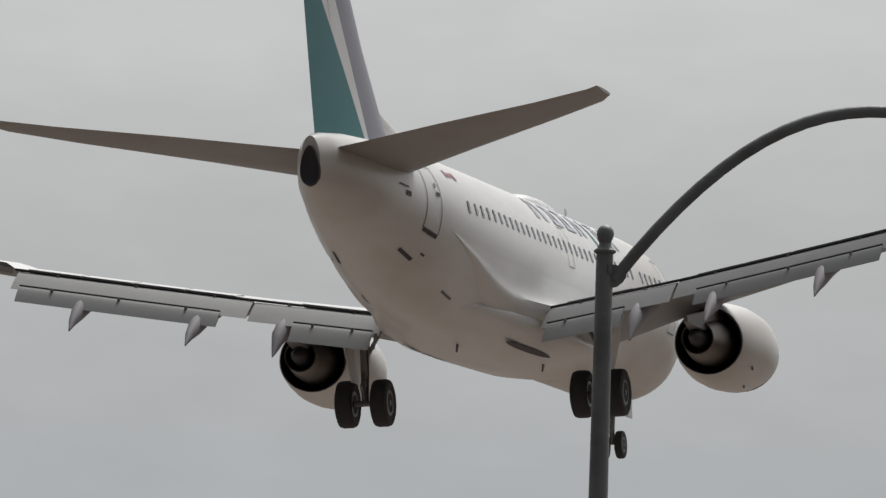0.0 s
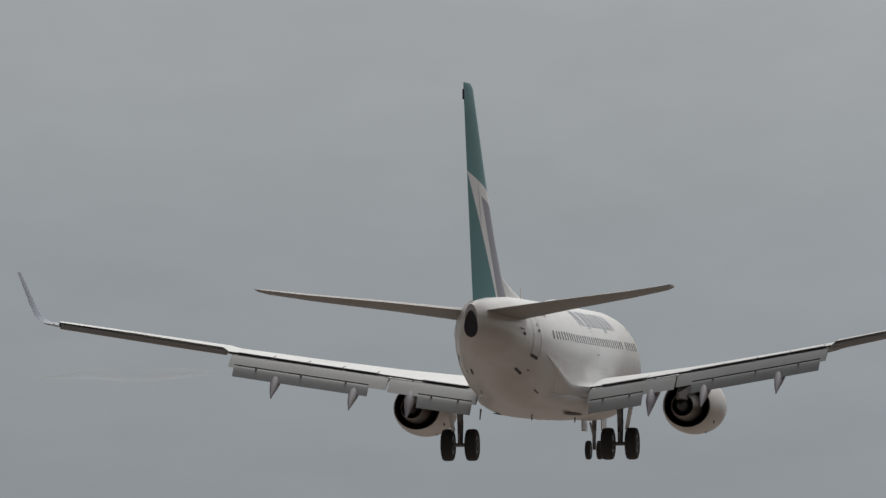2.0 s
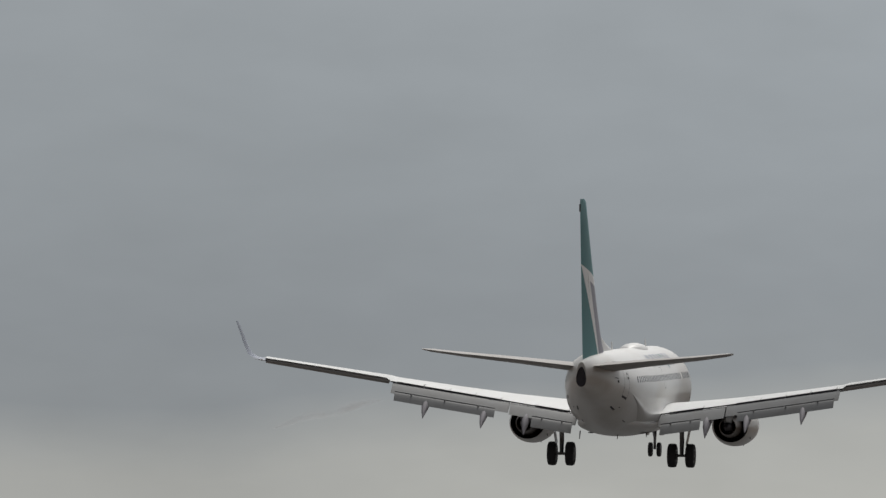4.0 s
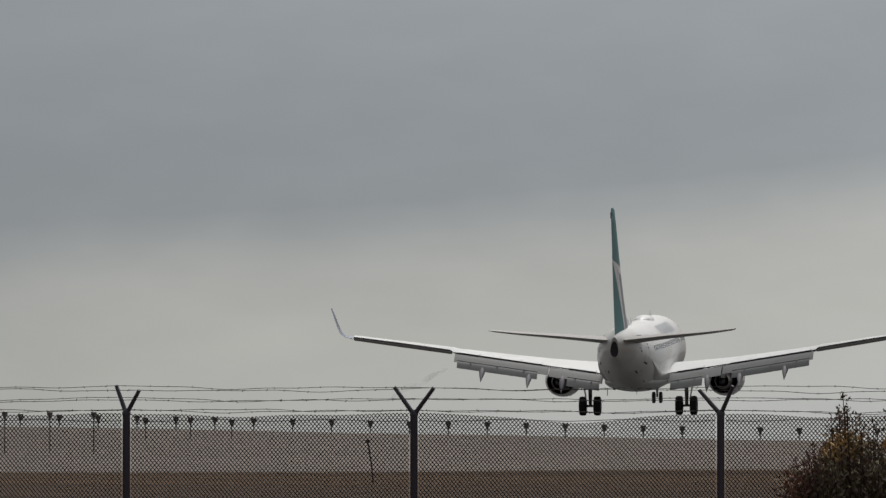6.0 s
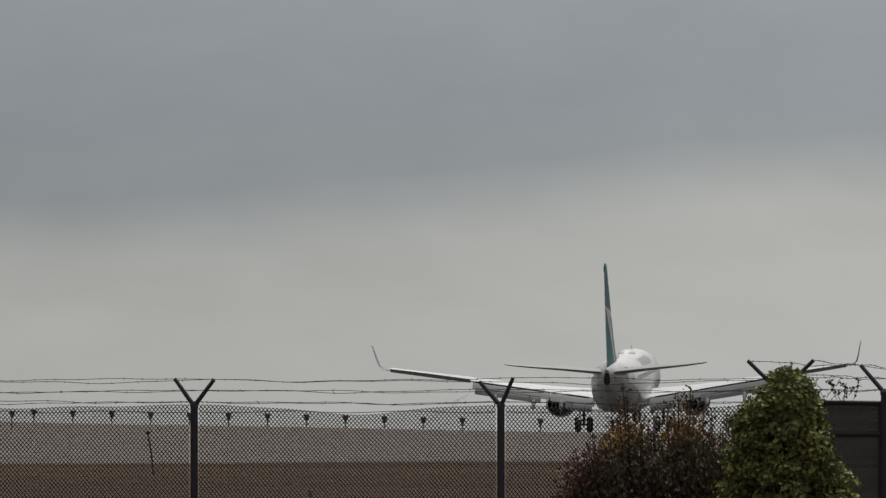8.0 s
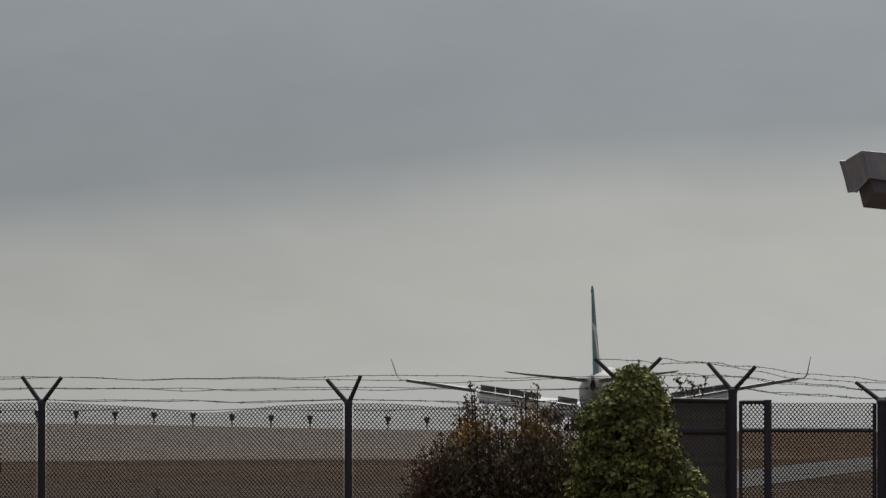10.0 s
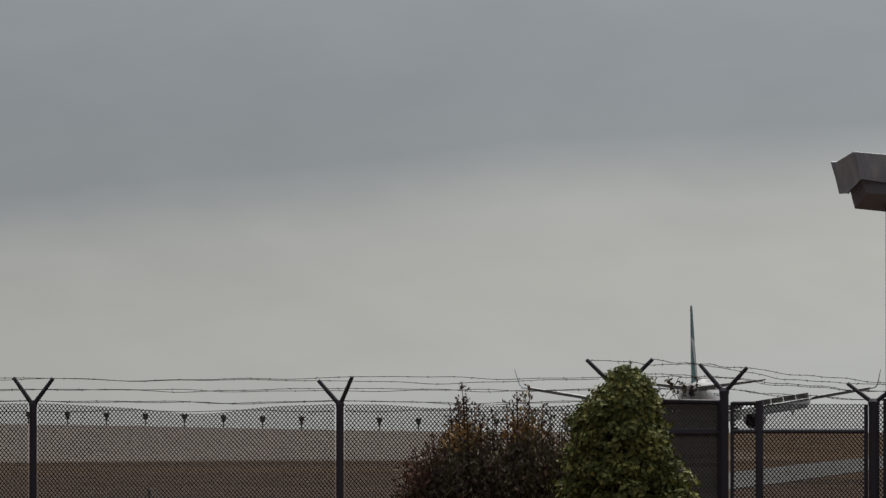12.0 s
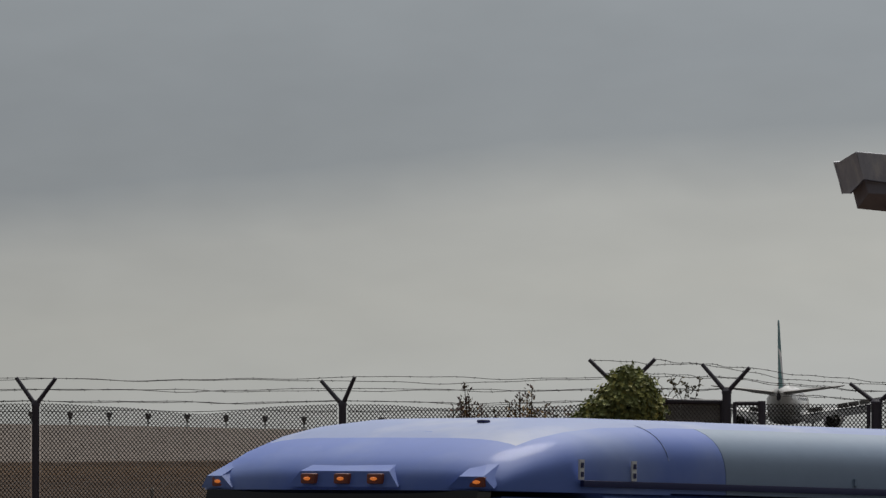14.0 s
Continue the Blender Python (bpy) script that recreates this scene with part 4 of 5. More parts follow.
def place_lights():
    d = 436.0
    k = d / 20000
    first = None
    for i in range(-17, 12):
        x = (121 + i * 69 - 784) * k
        m = Matrix.Translation((x, d, ground_z(x, d))) @ pose(0, 0, 0, 0, 0, 20 * (i % 3))
        if first is None:
            first = light_fixture("threshold_light", .22, "small dark cone-shaped light on a short stalk in a bar", "threshold light bar")
            first.matrix_world = m
        else:
            copy_thing(first, m)
    first = None
    for px, top, d in ((-803, 676, 255), (-666, 711, 260), (-586, 711, 265), (-508, 711, 268), (-416, 721, 335), (-336, 720, 342), (-263, 724, 350)):
        x = (px - 784) * d / 20000
        h = EYE + (766 - top) * d / 20000 - ground_z(x, d) - .31 * d / 436
        ob = light_fixture("approach_light", h, "dark approach light on a tall thin stalk", "approach lights", d / 436)
        ob.matrix_world = Matrix.Translation((x, d, ground_z(x, d)))
    x, d = (-18 - 784) * 185 / 20000, 185
    z = ground_z(x, d)
    st = thing("leaning_stake", "dark leaning stake with a bent top in the field", "stake", Matrix.Translation((x, d, z)))
    t = EYE + (766 - 765) * d / 20000 - z
    part("shaft", tube([(.06, 0, -.1), (.03, 0, t * .4), (-.02, 0, t * .85), (-.035, 0, t)], .013, 8), WOOD, st)
    part("top_piece", box((-.075, -.02, t - .02), (.0, .02, t + .03), bevel=.008), WOOD, st)
    x, d = (266 - 784) * 140 / 20000, 140
    z = ground_z(x, d)
    mk = thing("white_marker", "small weathered white marker stake in the brown field", "marker", Matrix.Translation((x, d, z)))
    t = EYE + (766 - 866) * d / 20000 - z
    part("marker_post", lathe([(.022, -.1), (.020, t - .06), (.026, t - .05), (.024, t), (.008, t + .012)], sides=12), LENS, mk)


place_lights()

# ---- fence: chain link with Y arms and barbed wire, 112 m from the stand ----
FD = 112.0
FK = FD / 20000


def fx(px):
    return (px - 784) * FK


def fz(py):
    return EYE + (766 - py) * FK


def build_fence():
    fence = thing("chain_link_fence", "dark coated chain-link airport fence with Y arms and sagging barbed wire", "fence")
    # centre, post top, left tip (dx, py), right tip (dx, py), post half-width
    posts = [(-2498, 713, (-36, 671), (34, 671), 6.8), (-1986, 713, (-36, 671), (34, 673), 6.8), (-1474, 713, (-36, 671), (34, 671), 6.8), (-962, 713, (-36, 671), (34, 671), 6.8), (-450, 713, (-19, 666), (24, 674), 6.8),
             (60, 714, (-35, 669), (36, 670), 6.8), (603, 714, (-38, 674), (22, 667), 6.8), (1098, 690, (-58, 637), (58, 636), 7.5), (1283, 692, (-43, 645), (40, 651), 8), (1548, 711, (-46, 679), (44, 679), 9.5), (2090, 713, (-36, 671), (36, 671), 6.8)]
    tips = []
    for px, top, (ld, lp), (rd, rp), hw in posts:
        x, z = fx(px), fz(top)
        g = ground_z(x, FD)
        w = hw * FK
        post = part("fence_post", lathe([(w, g - .1), (w, z - .03), (w * 1.12, z - .03), (w * 1.12, z), (w * .6, z + .03)], sides=16), POST, fence, "dark round fence post")
        post.location = (x, FD, 0)
        for d, p in ((ld, lp), (rd, rp)):
            tip = (x + d * FK, FD + (.10 if d < 0 else -.10), fz(p))
            part("wire_arm", tube([(x, FD, z - .02), tip], [.024, .019], 10), POST, post, "slanting arm for barbed wire").matrix_parent_inverse = post.matrix_basis.inverted()
        tips.append(((x + ld * FK, fz(lp)), (x + rd * FK, fz(rp)), (x, z)))
    rnd = random.Random(4)
    # chain-link fabric, bay by bay: zigzag wires
    step = 6.9 * FK
    for (pa, ta, *_), (pb, tb, *_) in zip(posts, posts[1:]):
        if pa >= 1098 and pb <= 1548:
            continue
        x0, x1 = fx(pa) + .05, fx(pb) - .05
        cols = int(2 * (x1 - x0) / step)
        verts, edges = [], []
        zt = fz(715)
        dip, peak = rnd.uniform(.03, .065), rnd.uniform(.3, .7)
        ph = rnd.uniform(0, 6)
        for c in range(cols):
            xc = x0 + (c + .5) * (x1 - x0) / cols
            f = (xc - x0) / (x1 - x0)
            sag = dip * math.sin(math.pi * f) ** 2 * (1 + .5 * math.sin(5 * f + ph)) + .006 * math.sin(17 * f + ph)
            g = ground_z(xc, FD) + .03
            rows = int((zt - g) / (step * .60))
            pts = []
            for r in range(rows + 1):
                z = zt - r * step * .60
                z -= sag * max(0, 1 - r * step * .60 / 1.3)
                o = step * .27 * (1 if (r + c) % 2 else -1)
                pts.append((xc + o, FD + (.006 if (r + c) % 2 else -.006), z))
            base = len(verts)
            w = .0080
            for p in pts:
                verts += [(p[0] - w, p[1], p[2]), (p[0] + w * .5, p[1] - w, p[2]), (p[0] + w * .5, p[1] + w, p[2])]
            for r in range(rows):
                a, b = base + 3 * r, base + 3 * r + 3
                edges += [(a, a + 1, b + 1, b), (a + 1, a + 2, b + 2, b + 1), (a + 2, a, b, b + 2)]
        me = bpy.data.meshes.new("mesh_fabric")
        me.from_pydata(verts, [], edges)
        me.materials.append(MESH)
        fab = new("mesh_fabric", me)
        fab.parent = fence
        tagged(fab, "dark diamond wire mesh, sagging along its top", kind="stuff")
        tw = tube([(x0 + (x1 - x0) * i / 12, FD - .012, zt - .07 - .01 * math.sin(i * 1.3)) for i in range(13)], .0035, 5)
        part("tension_wire", tw, WIRE, fence)
    # barbed wire: three heights on each row of arms
    for n_bay, (a, b) in enumerate(zip(tips, tips[1:])):
        if n_bay == 6:
            b = ((b[2][0] - .2, fz(671)), (b[2][0] + .2, fz(669)), (b[2][0], fz(714)))
        for side in (0, 1):
            for f in (1.0, .56, .1):
                pa = (a[2][0] + (a[side][0] - a[2][0]) * f, a[2][1] + (a[side][1] - a[2][1]) * f)
                pb = (b[2][0] + (b[side][0] - b[2][0]) * f, b[2][1] + (b[side][1] - b[2][1]) * f)
                yy = FD + (.10 if side == 0 else -.10) * f
                n, sag, ph = 26, rnd.uniform(.004, .030), rnd.uniform(0, 6)
                pts = []
                for i in range(n + 1):
                    t = i / n
                    env = math.sin(math.pi * t)
                    pts.append((pa[0] + (pb[0] - pa[0]) * t, yy, pa[1] + (pb[1] - pa[1]) * t - sag * env + .012 * env * math.sin(9 * t + ph) + .006 * env * math.sin(23 * t + 2 * ph)))
                bm = tube(pts, .0030, 5)
                for i in range(1, n, 2):
                    p = Vector(pts[i]) + Vector((rnd.uniform(-.03, .03), 0, 0))
                    q = Vector((rnd.uniform(-.01, .01), rnd.uniform(-.01, .01), rnd.uniform(.006, .011)))
                    add_tube(bm, [p - q, p + q], .0035, 4)
                part("barbed_wire", bm, WIRE, fence)
    return fence


def mesh_panel(parent, x0, x1, zt, zb, y, step, w=.0078):
    verts, faces = [], []
    cols, rows = int(2 * (x1 - x0) / step), int((zt - zb) / (step * .60))
    for c in range(cols):
        xc = x0 + (c + .5) * (x1 - x0) / cols
        base = len(verts)
        for r in range(rows + 1):
            px, pz = xc + step * .27 * (1 if (r + c) % 2 else -1), zt - r * step * .60
            verts += [(px - w, y, pz), (px + w * .5, y - w, pz), (px + w * .5, y + w, pz)]
        for r in range(rows):
            a, b = base + 3 * r, base + 3 * r + 3
            faces += [(a, a + 1, b + 1, b), (a + 1, a + 2, b + 2, b + 1), (a + 2, a, b, b + 2)]
    me = bpy.data.meshes.new("mesh_fabric")
    me.from_pydata(verts, [], faces)
    me.materials.append(MESH)
    ob = new("mesh_fabric", me)
    ob.parent = parent
    return tagged(ob, "dark diamond wire mesh", kind="stuff")


def build_gates():
    step = 6.9 * FK
    # wide leaf
    g = thing("fence_gate", "closed chain-link gate leaf with dark tube frame", "gate")
    zb = ground_z(fx(1400), FD) + .06

    def bar(a, b, r, name="frame_bar"):
        part(name, tube([a, b], r, 10), POST, g)
    y = FD - .02
    for px, top, r in ((1297, 712, .018), (1345, 710, .038), (1534, 716, .020)):
        bar((fx(px), y, zb), (fx(px), y, fz(top)), r, "stile")
    bar((fx(1297), y, fz(714)), (fx(1348), y, fz(714)), .022, "rail")
    bar((fx(1297), y, fz(764)), (fx(1534), y, fz(764)), .022, "rail")
    bar((fx(1297), y, zb + .05), (fx(1534), y, zb + .05), .022, "rail")
    mesh_panel(g, fx(1299), fx(1533), fz(715), zb + .05, FD + .01, step)
    bar((fx(1569), FD - .1, zb - .1), (fx(1569), FD - .1, fz(706)), .03, "latch_post")
    # narrow leaf with slats, folded back behind the wide one
    g2 = thing("slatted_gate", "dark slatted chain-link gate leaf standing half open", "gate")
    for px in (1165, 1276):
        part("stile", tube([(fx(px), FD + .05, zb), (fx(px), FD + .05, fz(709))], .028, 10), POST, g2)
    part("rail", tube([(fx(1165), FD + .05, fz(710)), (fx(1276), FD + .05, fz(712))], .026, 10), POST, g2)
    part("rail", tube([(fx(1165), FD + .05, fz(766)), (fx(1276), FD + .05, fz(766))], .026, 10), POST, g2)
    mesh_panel(g2, fx(1167), fx(1276), fz(712), zb + .05, FD + .05, step, .0024)
    mesh_panel(g2, fx(1162), fx(1279), fz(715), zb + .05, FD + .22, step * .9, .0045)
    slat = mesh_of("slat", box((fx(1167), FD + .065, -.0213), (fx(1275), FD + .07, .0213)), SLAT, False)
    z = fz(716)
    while z > zb + .05:
        ob = new("slat", slat)
        ob.parent = g2
        ob.location = (0, 0, z)
        z -= .043


build_fence()
build_gates()


# ---- bushes ----
def add_leaf(bm, at, d, size, rnd, aspect=.36):
    """A small bent leaf of four triangles that points along d."""
    d = d.normalized()
    s = d.cross(Vector((rnd.uniform(-1, 1), rnd.uniform(-1, 1), rnd.uniform(-1, 1)))).normalized() * size * aspect
    u = d.cross(s).normalized() * size * .12
    a, b, c = bm.verts.new(at), bm.verts.new(at + d * size), bm.verts.new(at + d * size * .5 - u)
    l, r = bm.verts.new(at + d * size * .45 + s), bm.verts.new(at + d * size * .45 - s)
    for f in ((a, c, l), (c, b, l), (a, r, c), (c, r, b)):
        bm.faces.new(f)


def add_broad_leaf(bm, at, face, size, rnd):
    """A lobed leaf, folded along its middle, that faces the given way."""
    f = face.normalized()
    d = f.cross(Vector((rnd.uniform(-1, 1), rnd.uniform(-1, 1), rnd.uniform(-1, 1)))).normalized()
    d = (d - Vector((0, 0, .5))).normalized()
    s = d.cross(f).normalized()
    shape = ((.42, .10), (.30, .42), (.62, .50), (.55, .78))
    a, b, c = bm.verts.new(at), bm.verts.new(at + d * size), bm.verts.new(at + d * size * .5 - f * size * .10)
    for side in (-1, 1):
        rim = [a] + [bm.verts.new(at + s * side * w * size + d * t * size + f * size * .04) for w, t in shape] + [b]
        for p, q in zip(rim, rim[1:]):
            bm.faces.new((c, p, q) if side > 0 else (c, q, p))


def crown_stem(bush, foot, tip, mid, width=1.0):
    pts = [(foot * (1 - t) ** 2 + mid * 2 * t * (1 - t) + tip * t * t) for t in (0, .25, .5, .75, 1)]
    part("stem", tube(pts, [.016 * width, .012 * width, .009 * width, .006 * width, .003], 5), STEM, bush)
    return lambda t: foot * (1 - t) ** 2 + mid * 2 * t * (1 - t) + tip * t * t


def build_red_bush():
    """Upright leafy shoots; taller bare-tipped spires; leaf colour in drifts."""
    rnd = random.Random(3)
    d, k = 107.0, 107.0 / 20000
    xc, half = (866 - 784) * k, 154 * k
    g = ground_z(xc, d)
    bush = thing("red_bush", "dense shrub with dark green, reddish and yellow leaves by the fence", "bush", Matrix.Translation((xc, d, g)))
    mats = (LEAF_DARK, LEAF_RED, LEAF_YELLOW, LEAF_PURPLE)
    crowns = [bmesh.new() for _ in mats]
    up = lambda py: EYE + (766 - py) * k - g
    lx = lambda px: (px - 866) * k

    def top(x):
        return float(np.interp(x, [lx(p) for p in (712, 730, 770, 790, 830, 850, 868, 900, 915, 940, 955, 975, 1000, 1020)], [up(p) for p in (838, 812, 800, 748, 736, 755, 782, 776, 732, 724, 744, 776, 780, 786)]))

    drifts = ((2, 822, 752, .20), (2, 930, 742, .19), (1, 745, 806, .17), (1, 905, 770, .10), (2, 800, 780, .10), (1, 985, 766, .10), (1, 728, 850, .16))

    def tone(p):
        for c, px, py, r in drifts:
            q = math.hypot(p.x - lx(px), (p.z - up(py)) * 1.1) / r
            if rnd.random() < .92 - .55 * q:
                return c
        return 3 if rnd.random() < .22 else 1 if rnd.random() < .05 else 0

    def shoot(x, y, h, leaves, spire):
        foot = Vector((x * .45, y * .4, -.05))
        tip = Vector((x, y, h))
        mid = foot.lerp(tip, .5) + Vector((x * .12, 0, .08))
        if spire:
            mid = Vector((x + .03, y, h - .45))
        at = crown_stem(bush, foot, tip, mid)
        for j in range(leaves):
            t = rnd.uniform(.35, 1.0) if spire else rnd.uniform(.30, 1.0)
            free = spire and t > .78
            if free and rnd.random() < .12:
                continue
            r = .02 if free else .085 * (1.15 - .5 * t)
            p = at(t) + Vector((rnd.gauss(0, r), rnd.gauss(0, r), rnd.gauss(0, r * .7)))
            a = rnd.uniform(0, 6.28)
            out = Vector((math.cos(a), math.sin(a), rnd.uniform(.5, 1.6)))
            add_leaf(crowns[rnd.choice((3, 3, 1, 0)) if free and rnd.random() < .8 else tone(p)], p, out, rnd.uniform(.035, .055) if free else rnd.uniform(.045, .075), rnd, .24)

    for i in range(190):
        x = rnd.uniform(-1, 1) * half
        v = rnd.uniform(-1, 1)
        y = v * half * .75 * math.sqrt(max(.05, 1 - (x / half) ** 2))
        shoot(x, y, top(x) * (1 - .10 * v * v) - abs(rnd.gauss(0, .14)), 110, False)
    for px, py in ((819, 681), (826, 702), (811, 708), (916, 694), (938, 682), (931, 700), (899, 712), (976, 720), (961, 716), (872, 724), (848, 716), (757, 782), (735, 792), (1003, 728)):
        shoot(lx(px), rnd.uniform(-.25, .1), up(py), 85, True)
    for i in range(46):
        px = rnd.uniform(728, 1018)
        shoot(lx(px), rnd.uniform(-.3, .2), top(lx(px)) + rnd.uniform(-.02, .20), 24, True)
    for bm, m in zip(crowns, mats):
        tagged(part("foliage", bm, m, bush, smooth=False), kind="stuff")


def build_vine():
    """Heaped climber: overlapping cushions of broad leaves that face outward."""
    rnd = random.Random(8)
    d, k = 106.0, 106.0 / 20000
    xc = (1113 - 784) * k
    g = ground_z(xc, d)
    vine = thing("vine_shrub", "tall green climbing vine heaped over a fence post", "bush", Matrix.Translation((xc, d, g)))
    mats = (LEAF_GREEN, LEAF_DEEP)
    crowns = [bmesh.new() for _ in mats]
    up = lambda py: EYE + (766 - py) * k - g
    lx = lambda px: (px - 1113) * k
    rows = [up(p) for p in (1000, 860, 800, 737, 712, 690, 676, 668)]
    west = [lx(p) for p in (985, 1002, 1006, 1012, 1046, 1064, 1078, 1098)]
    east = [lx(p) for p in (1262, 1230, 1198, 1166, 1155, 1150, 1143, 1120)]
    for i in range(20):
        z = up(rnd.uniform(680, 800))
        x = rnd.uniform(float(np.interp(z, rows, west)), float(np.interp(z, rows, east)))
        foot = Vector((x * .3, rnd.uniform(.05, .2), -.05))
        crown_stem(vine, foot, Vector((x * .9, rnd.uniform(-.1, .1), z - .05)), Vector((x * .5, 0, z * .6)), 1.1)
    for i in range(700):
        z = up(rnd.uniform(668, 960)) if i % 4 else up(rnd.uniform(668, 750))
        a, b = float(np.interp(z, rows, west)), float(np.interp(z, rows, east))
        w = rnd.uniform(-1, 1) if i % 3 else math.copysign(rnd.uniform(.8, 1), rnd.uniform(-1, 1))
        x = (a + b) / 2 + w * ((b - a) / 2 - .12)
        depth = math.sqrt(max(.02, 1 - w * w)) * min(.5, (b - a) / 2)
        y = -depth * rnd.uniform(.55, 1.0) if rnd.random() < .75 else depth * rnd.uniform(0, .9)
        x, z = x + rnd.gauss(0, .06), z + rnd.gauss(0, .05)
        r = rnd.uniform(.04, .115)
        tone = rnd.random()
        if i >= 520:  # filler leaves in the heart of the heap, mostly deep green to paint its shade
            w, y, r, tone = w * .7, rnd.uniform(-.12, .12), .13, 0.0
            x = (a + b) / 2 + w * ((b - a) / 2 - .12)
        for j in range(int(30 + r * 480)):
            n = Vector((rnd.gauss(0, 1), rnd.gauss(0, 1) - .5, rnd.gauss(0, 1) + .25)).normalized()
            p = Vector((x, y, z - .04)) + Vector((n.x * r * 1.15, n.y * r, n.z * r * .9)) * rnd.uniform(.6, 1.25)
            face = n * 1.2 + Vector((w * .3, -.35, .6)) + Vector((rnd.gauss(0, .5), rnd.gauss(0, .5), rnd.gauss(0, .5)))
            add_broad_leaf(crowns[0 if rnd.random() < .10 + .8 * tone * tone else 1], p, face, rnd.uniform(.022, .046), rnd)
    # loose sprays that stick out of the heap
    for i in range(140):
        z = up(rnd.uniform(662, 900))
        a, b = float(np.interp(z, rows, west)), float(np.interp(z, rows, east))
        sd = rnd.choice((-1, 1))
        at = Vector(((a if sd < 0 else b) - sd * .15, rnd.uniform(-.15, .15), z))
        way = Vector((sd * rnd.uniform(.3, 1), rnd.uniform(-.4, .2), rnd.uniform(-.6, .9))).normalized()
        length = rnd.uniform(.08, .23)
        tip = at + way * length - Vector((0, 0, length * .25))
        part("stem", tube([at, at.lerp(tip, .5) + Vector((0, 0, length * .12)), tip], [.005, .004, .002], 4), STEM, vine)
        for j in range(rnd.randint(9, 18)):
            p = at.lerp(tip, rnd.uniform(.1, 1.05)) + Vector((rnd.gauss(0, .018), rnd.gauss(0, .02), rnd.gauss(0, .018)))
            add_broad_leaf(crowns[rnd.randint(0, 1)], p, Vector((rnd.gauss(0, .6), -1, rnd.gauss(.4, .5))), rnd.uniform(.022, .042), rnd)
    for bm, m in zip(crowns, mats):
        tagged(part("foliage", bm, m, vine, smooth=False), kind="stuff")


build_red_bush()
build_vine()


def build_tendrils():
    """Bare vine shoots tangled in the barbed wire."""
    rnd = random.Random(6)
    ob = thing("vine_tendrils", "bare vine shoots with few leaves tangled in the barbed wire", "vine")
    for i in range(12):
        x, z = fx(rnd.uniform(1150, 1225)), fz(rnd.uniform(690, 712))
        pts = [Vector((x, FD - .06, z))]
        dx, dz = rnd.uniform(-.03, .05), rnd.uniform(.02, .07)
        for j in range(6):
            dz *= .85
            pts.append(pts[-1] + Vector((dx + rnd.uniform(-.02, .02), rnd.uniform(-.02, .02), dz + rnd.uniform(-.02, .02))))
        bm = tube(pts, .0035, 5)
        part("shoot", bm, STEM, ob)
        for p in pts[1:]:
            lf = bmesh.new()
            add_leaf(lf, p, Vector((rnd.uniform(-1, 1), -.5, rnd.uniform(-1, 1))), .045, rnd)
            part("leaf", lf, LEAF_DARK, ob, smooth=False)


build_tendrils()


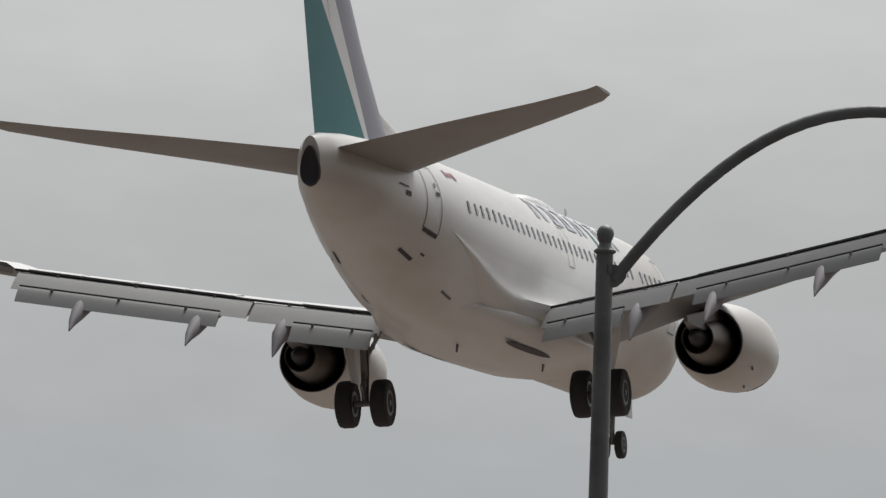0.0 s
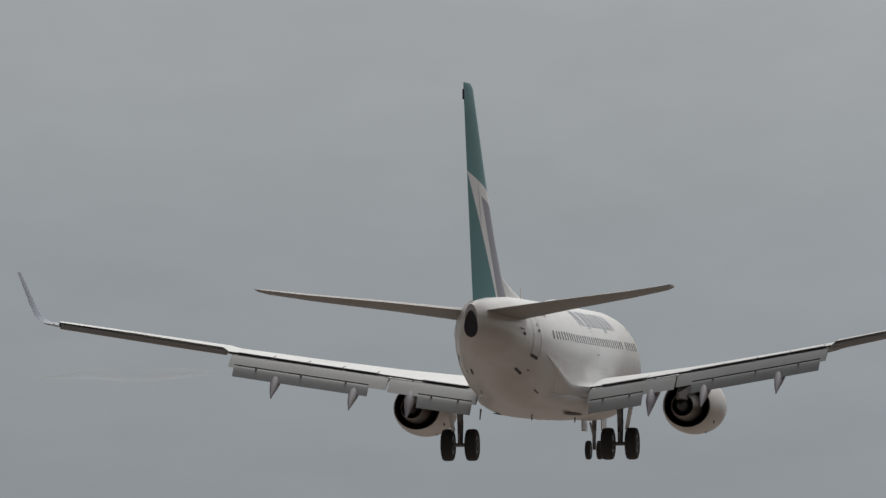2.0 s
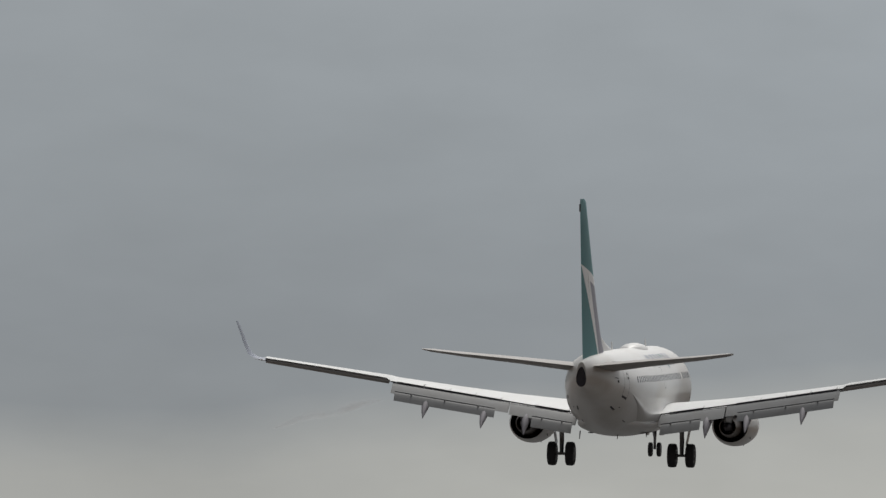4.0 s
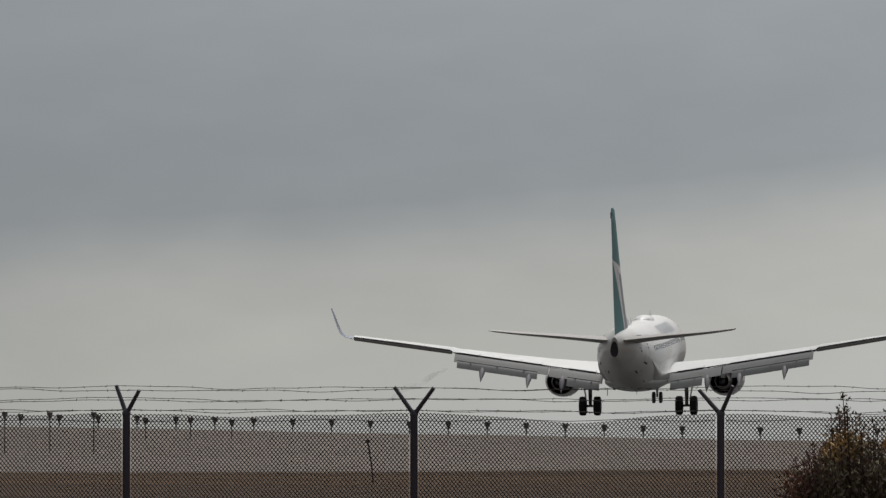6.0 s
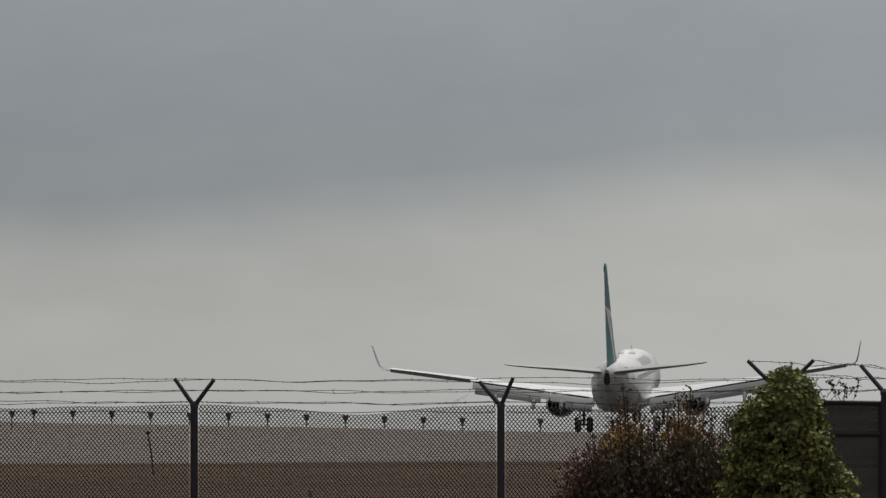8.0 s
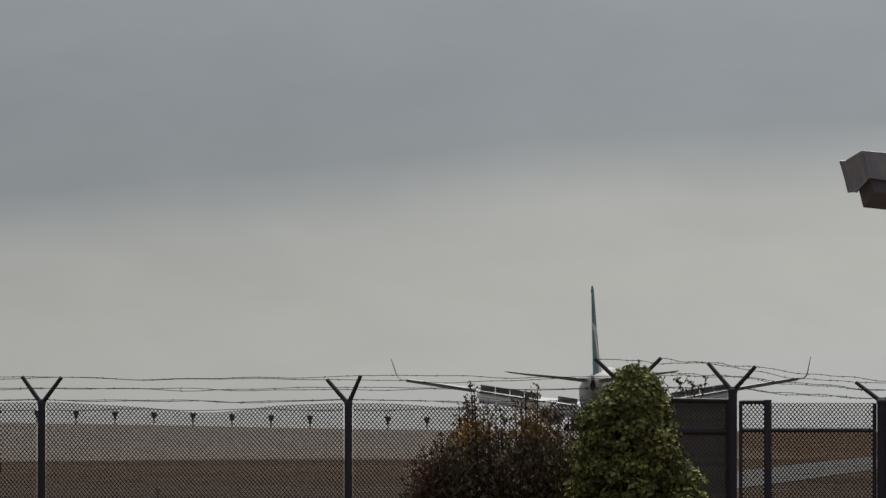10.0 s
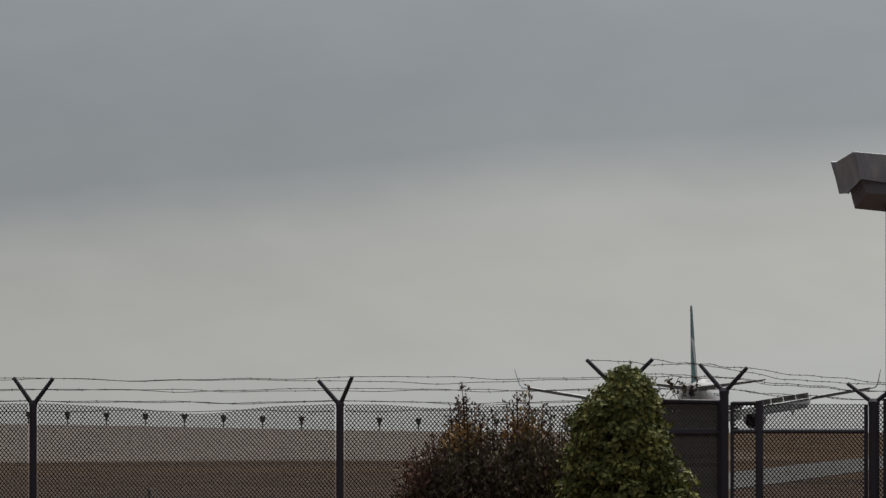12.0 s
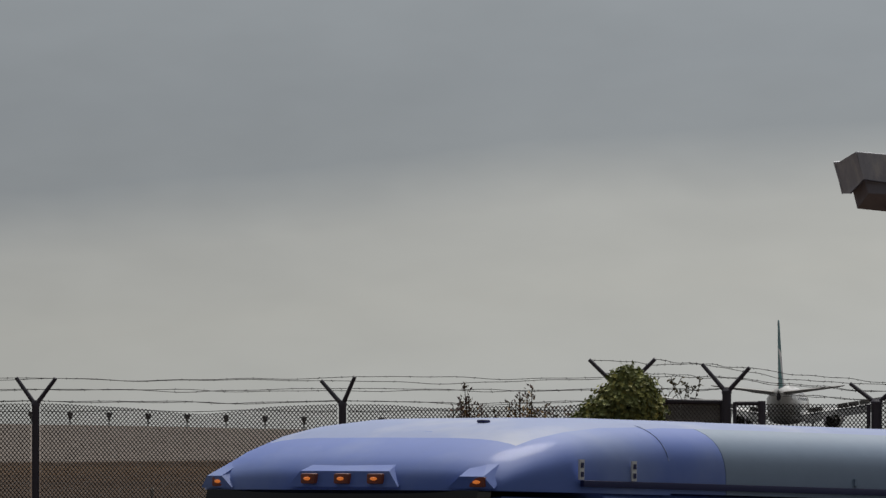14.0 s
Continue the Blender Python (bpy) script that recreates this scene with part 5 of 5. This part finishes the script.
# ---- shuttle bus; its own space: x to its right, y forward, z up ----
def build_bus():
    bus = thing("shuttle_bus", "blue shuttle bus with rounded roof and amber marker lamps driving past", "bus")
    H = 2.90
    SH = H - .41

    def section(y, hw, top, shoulder, k0=0, k1=24, out=0.0):
        """The outline of the roof at y, from one side over the crown to the other."""
        pts = []
        for k in range(k0, k1 + 1):
            a = math.pi * k / 24
            cs, sn = math.cos(a), math.sin(a)
            pts.append((math.copysign(abs(cs) ** .40, cs) * hw, y, shoulder + (top + out - shoulder) * sn ** .62))
        return pts

    def bowed(ring, y):
        return [(px, py - .16 * (abs(px) / 1.18) ** 4 * max(0, (y + .9) / 1.38), pz) for px, py, pz in ring]

    def closed(ring, zb):
        return [(ring[0][0], ring[0][1], zb)] + ring + [(ring[-1][0], ring[-1][1], zb)]
    body = [closed(section(y, 1.17, SH + .02, SH - .05), .45) for y in (-6.6, -4, -1.5, -.35)]
    part("body", loft(body), BUS_BLUE, bus, "blue bus body")
    roof = [section(y, hw, t, SH) for y, hw, t in ((-6.65, 1.16, H - .05), (-6.0, 1.18, H), (-4.2, 1.18, H), (-1.38, 1.18, H))]
    part("rear_roof", loft(roof), BUS_PALE, bus, "pale blue-grey roof and upper side")
    roof = [section(y, hw, t, SH) for y, hw, t in ((-1.375, 1.18, H), (-1.1, 1.18, H), (-.9, 1.18, H - .003))]
    part("front_roof", loft(roof), BUS_BLUE, bus, "blue upper side")
    CAP = ((-.895, 1.185, H), (-.55, 1.182, H - .012), (-.25, 1.175, H - .045), (.0, 1.16, H - .095), (.2, 1.14, H - .16), (.36, 1.11, H - .23), (.46, 1.085, H - .30), (.50, 1.07, H - .36), (.51, 1.06, H - .42))
    capo = part("roof_cap", loft([bowed(section(y, hw, t, SH - .01), y) for y, hw, t in CAP]), BUS_BLUE, bus, "rounded blue fibreglass front cap")
    bm = bmesh.new()
    rows = []
    for y, hw, t in ((-6.5, 1.175, H), (-4, 1.18, H), (-2, 1.18, H), *CAP[:5]):
        low, high = (bowed(section(y, hw, t, SH, 7, 17, o), y) for o in (-.004, .004))
        sink = y > CAP[3][0]
        rows.append([bm.verts.new(p if sink or k in (0, 10) else q) for k, (p, q) in enumerate(zip(low, high))])
    for p, q in zip(rows, rows[1:]):
        for k in range(len(p) - 1):
            bm.faces.new((p[k], p[k + 1], q[k + 1], q[k]))
    part("roof_skin", bm, BUS_ROOF, bus, "chalky roof skin, tinted paler to show the crown as sunlit")
    # windscreen, cowl, bonnet
    part("windscreen", loft([[(-.98, .47, 2.48), (.98, .47, 2.48), (.98, .36, 2.48), (-.98, .36, 2.48)], [(-1.0, .75, 1.35), (1.0, .75, 1.35), (1.0, .6, 1.35), (-1.0, .6, 1.35)]]), BUS_GLASS, bus, "dark tinted windscreen")
    part("cab", loft([[(-1.05, -.35, .5), (1.05, -.35, .5), (1.05, -.35, 2.45), (-1.05, -.35, 2.45)], [(-1.03, .2, .5), (1.03, .2, .5), (1.0, .3, 2.45), (-1.0, .3, 2.45)], [(-1.02, .72, .5), (1.02, .72, .5), (1.0, .58, 1.34), (-1.0, .58, 1.34)]]), BUS_BLUE, bus)
    part("bonnet", loft([[(-.98, .6, .5), (.98, .6, .5), (.95, .6, 1.32), (-.95, .6, 1.32)], [(-.96, 1.6, .5), (.96, 1.6, .5), (.85, 1.6, 1.12), (-.85, 1.6, 1.12)], [(-.9, 1.75, .55), (.9, 1.75, .55), (.8, 1.75, 1.0), (-.8, 1.75, 1.0)]]), BUS_BLUE, bus)
    part("bumper", box((-1.05, 1.72, .42), (1.05, 1.88, .68), bevel=.04), RIM, bus)
    for s in (-1, 1):
        part("rain_gutter", box((s * 1.185 - .014, -6.5, SH + .022), (s * 1.185 + .014, -.15, SH + .058), bevel=.006), BUS_LINE, bus, "dark blue rain gutter")
        part("window_band", box((s * 1.175 - .01, -6.3, 1.45), (s * 1.175 + .01, -.6, 2.18), bevel=.005), BUS_GLASS, bus, "dark side windows")
        for y in (-.13, -.57):
            pl = part("number_decal", box((s * 1.182 - .006, y - .035, SH + .06), (s * 1.182 + .006, y + .003, SH + .17)), DECAL_WHITE, bus, "small white decal with dark bars")
            for z in (SH + .075, SH + .125):
                part("decal_bar", box((s * 1.19 - .003, y - .026, z), (s * 1.19 + .003, y - .006, z + .028)), BUS_LINE, pl)
        for y in (-2.5, -3.2, -3.9, -4.6):
            part("rivet_plate", box((s * 1.18 - .006, y - .02, SH + .07), (s * 1.18 + .006, y + .01, SH + .11)), BUS_PALE, bus)
        for y in (1.05, -4.9):
            wheel(bus, s * .95, y, .40, .40, .24)
    # amber marker lamps: three in the middle, one at each corner
    part("marker_pod", loft([[(-.26, .02, H - .15), (.15, .02, H - .15), (.13, .0, H - .092), (-.24, .0, H - .092)], [(-.46, .53, H - .405), (.34, .53, H - .405), (.26, .512, H - .318), (-.38, .512, H - .318)]]), BUS_BLUE, capo, "raised pod for the marker lamps")
    for x, y, z in ((-.30, .535, H - .36), (-.06, .535, H - .36), (.18, .535, H - .36), (-.96, .45, H - .375), (.90, .46, H - .375)):
        bez = part("marker_lamp", box((-.052, -.06, -.028), (.052, .012, .028), bevel=.01), AMBER_RIM, capo, "amber marker lamp")
        bez.matrix_basis = pose(x, y, z, 0, 0, -math.degrees(x * .12))
        part("lamp_lens", loft([[(w * math.cos(2 * math.pi * j / 14), d, .42 * w * math.sin(2 * math.pi * j / 14)) for j in range(14)] for w, d in ((.024, .008), (.022, .018), (.012, .023))]), AMBER, bez, "glowing amber lens")
    for s in (-1, 1):
        part("corner_pod", loft([[(s * .84, .20, H - .20), (s * .96, .16, H - .21), (s * .98, .14, H - .25), (s * .84, .20, H - .25)], [(s * .86, .487, H - .345), (s * 1.00, .452, H - .345), (s * 1.06, .43, H - .41), (s * .78, .492, H - .41)]]), BUS_BLUE, capo)
    part("roof_vent", box((-.25, -2.3, H - .01), (.25, -1.8, H + .012), bevel=.005), BUS_LINE, bus)
    part("cap_vent", box((-.39, -.31, H - .040), (-.33, -.26, H - .022), bevel=.008), BUS_LINE, bus, "small dark vent on the front cap")
    part("cap_seam", tube(section(-.9, 1.182, H - .003, SH, 2, 22, .002), .004, 5), BUS_ROOF, bus)
    return bus


shuttle_bus = build_bus()


# ---- what moves ----
def bus_row(t):
    """Along the road from the right, then bearing round towards the stand."""
    x, y, yaw = lerp_table(t, BUS_ROWS)
    return (t, pose(x, y, ground_z(x, y) + .02, 1.3, 0, yaw))


BUS_ROWS = [(0.0, 135, 84, 90), (4.0, 98, 79, 92), (8.0, 58, 75.5, 94), (10.0, 37, 74.2, 98), (12.0, 15.9, 71.5, 118), (13.0, 5.86, 67.9, 135),
            (13.5, 2.73, 65.15, 139), (14.0, -.29, 61.6, 139)]


def motions():
    walk(airliner, [(t, pose(x, y, z, rx, ry, rz)) for t, x, y, z, rx, ry, rz in AIRLINER_ROWS])
    # the spoilers rise after the touchdown
    for sp, at, axis in SPOILERS:
        rows = [(t, Matrix.Translation(at) @ Matrix.Rotation(radians(-a), 4, axis)) for t, a in ((0, 0), (8.9, 0), (9.7, 46), (14, 46))]
        walk(sp, rows)
    walk(shuttle_bus, [bus_row(r[0]) for r in BUS_ROWS])


motions()
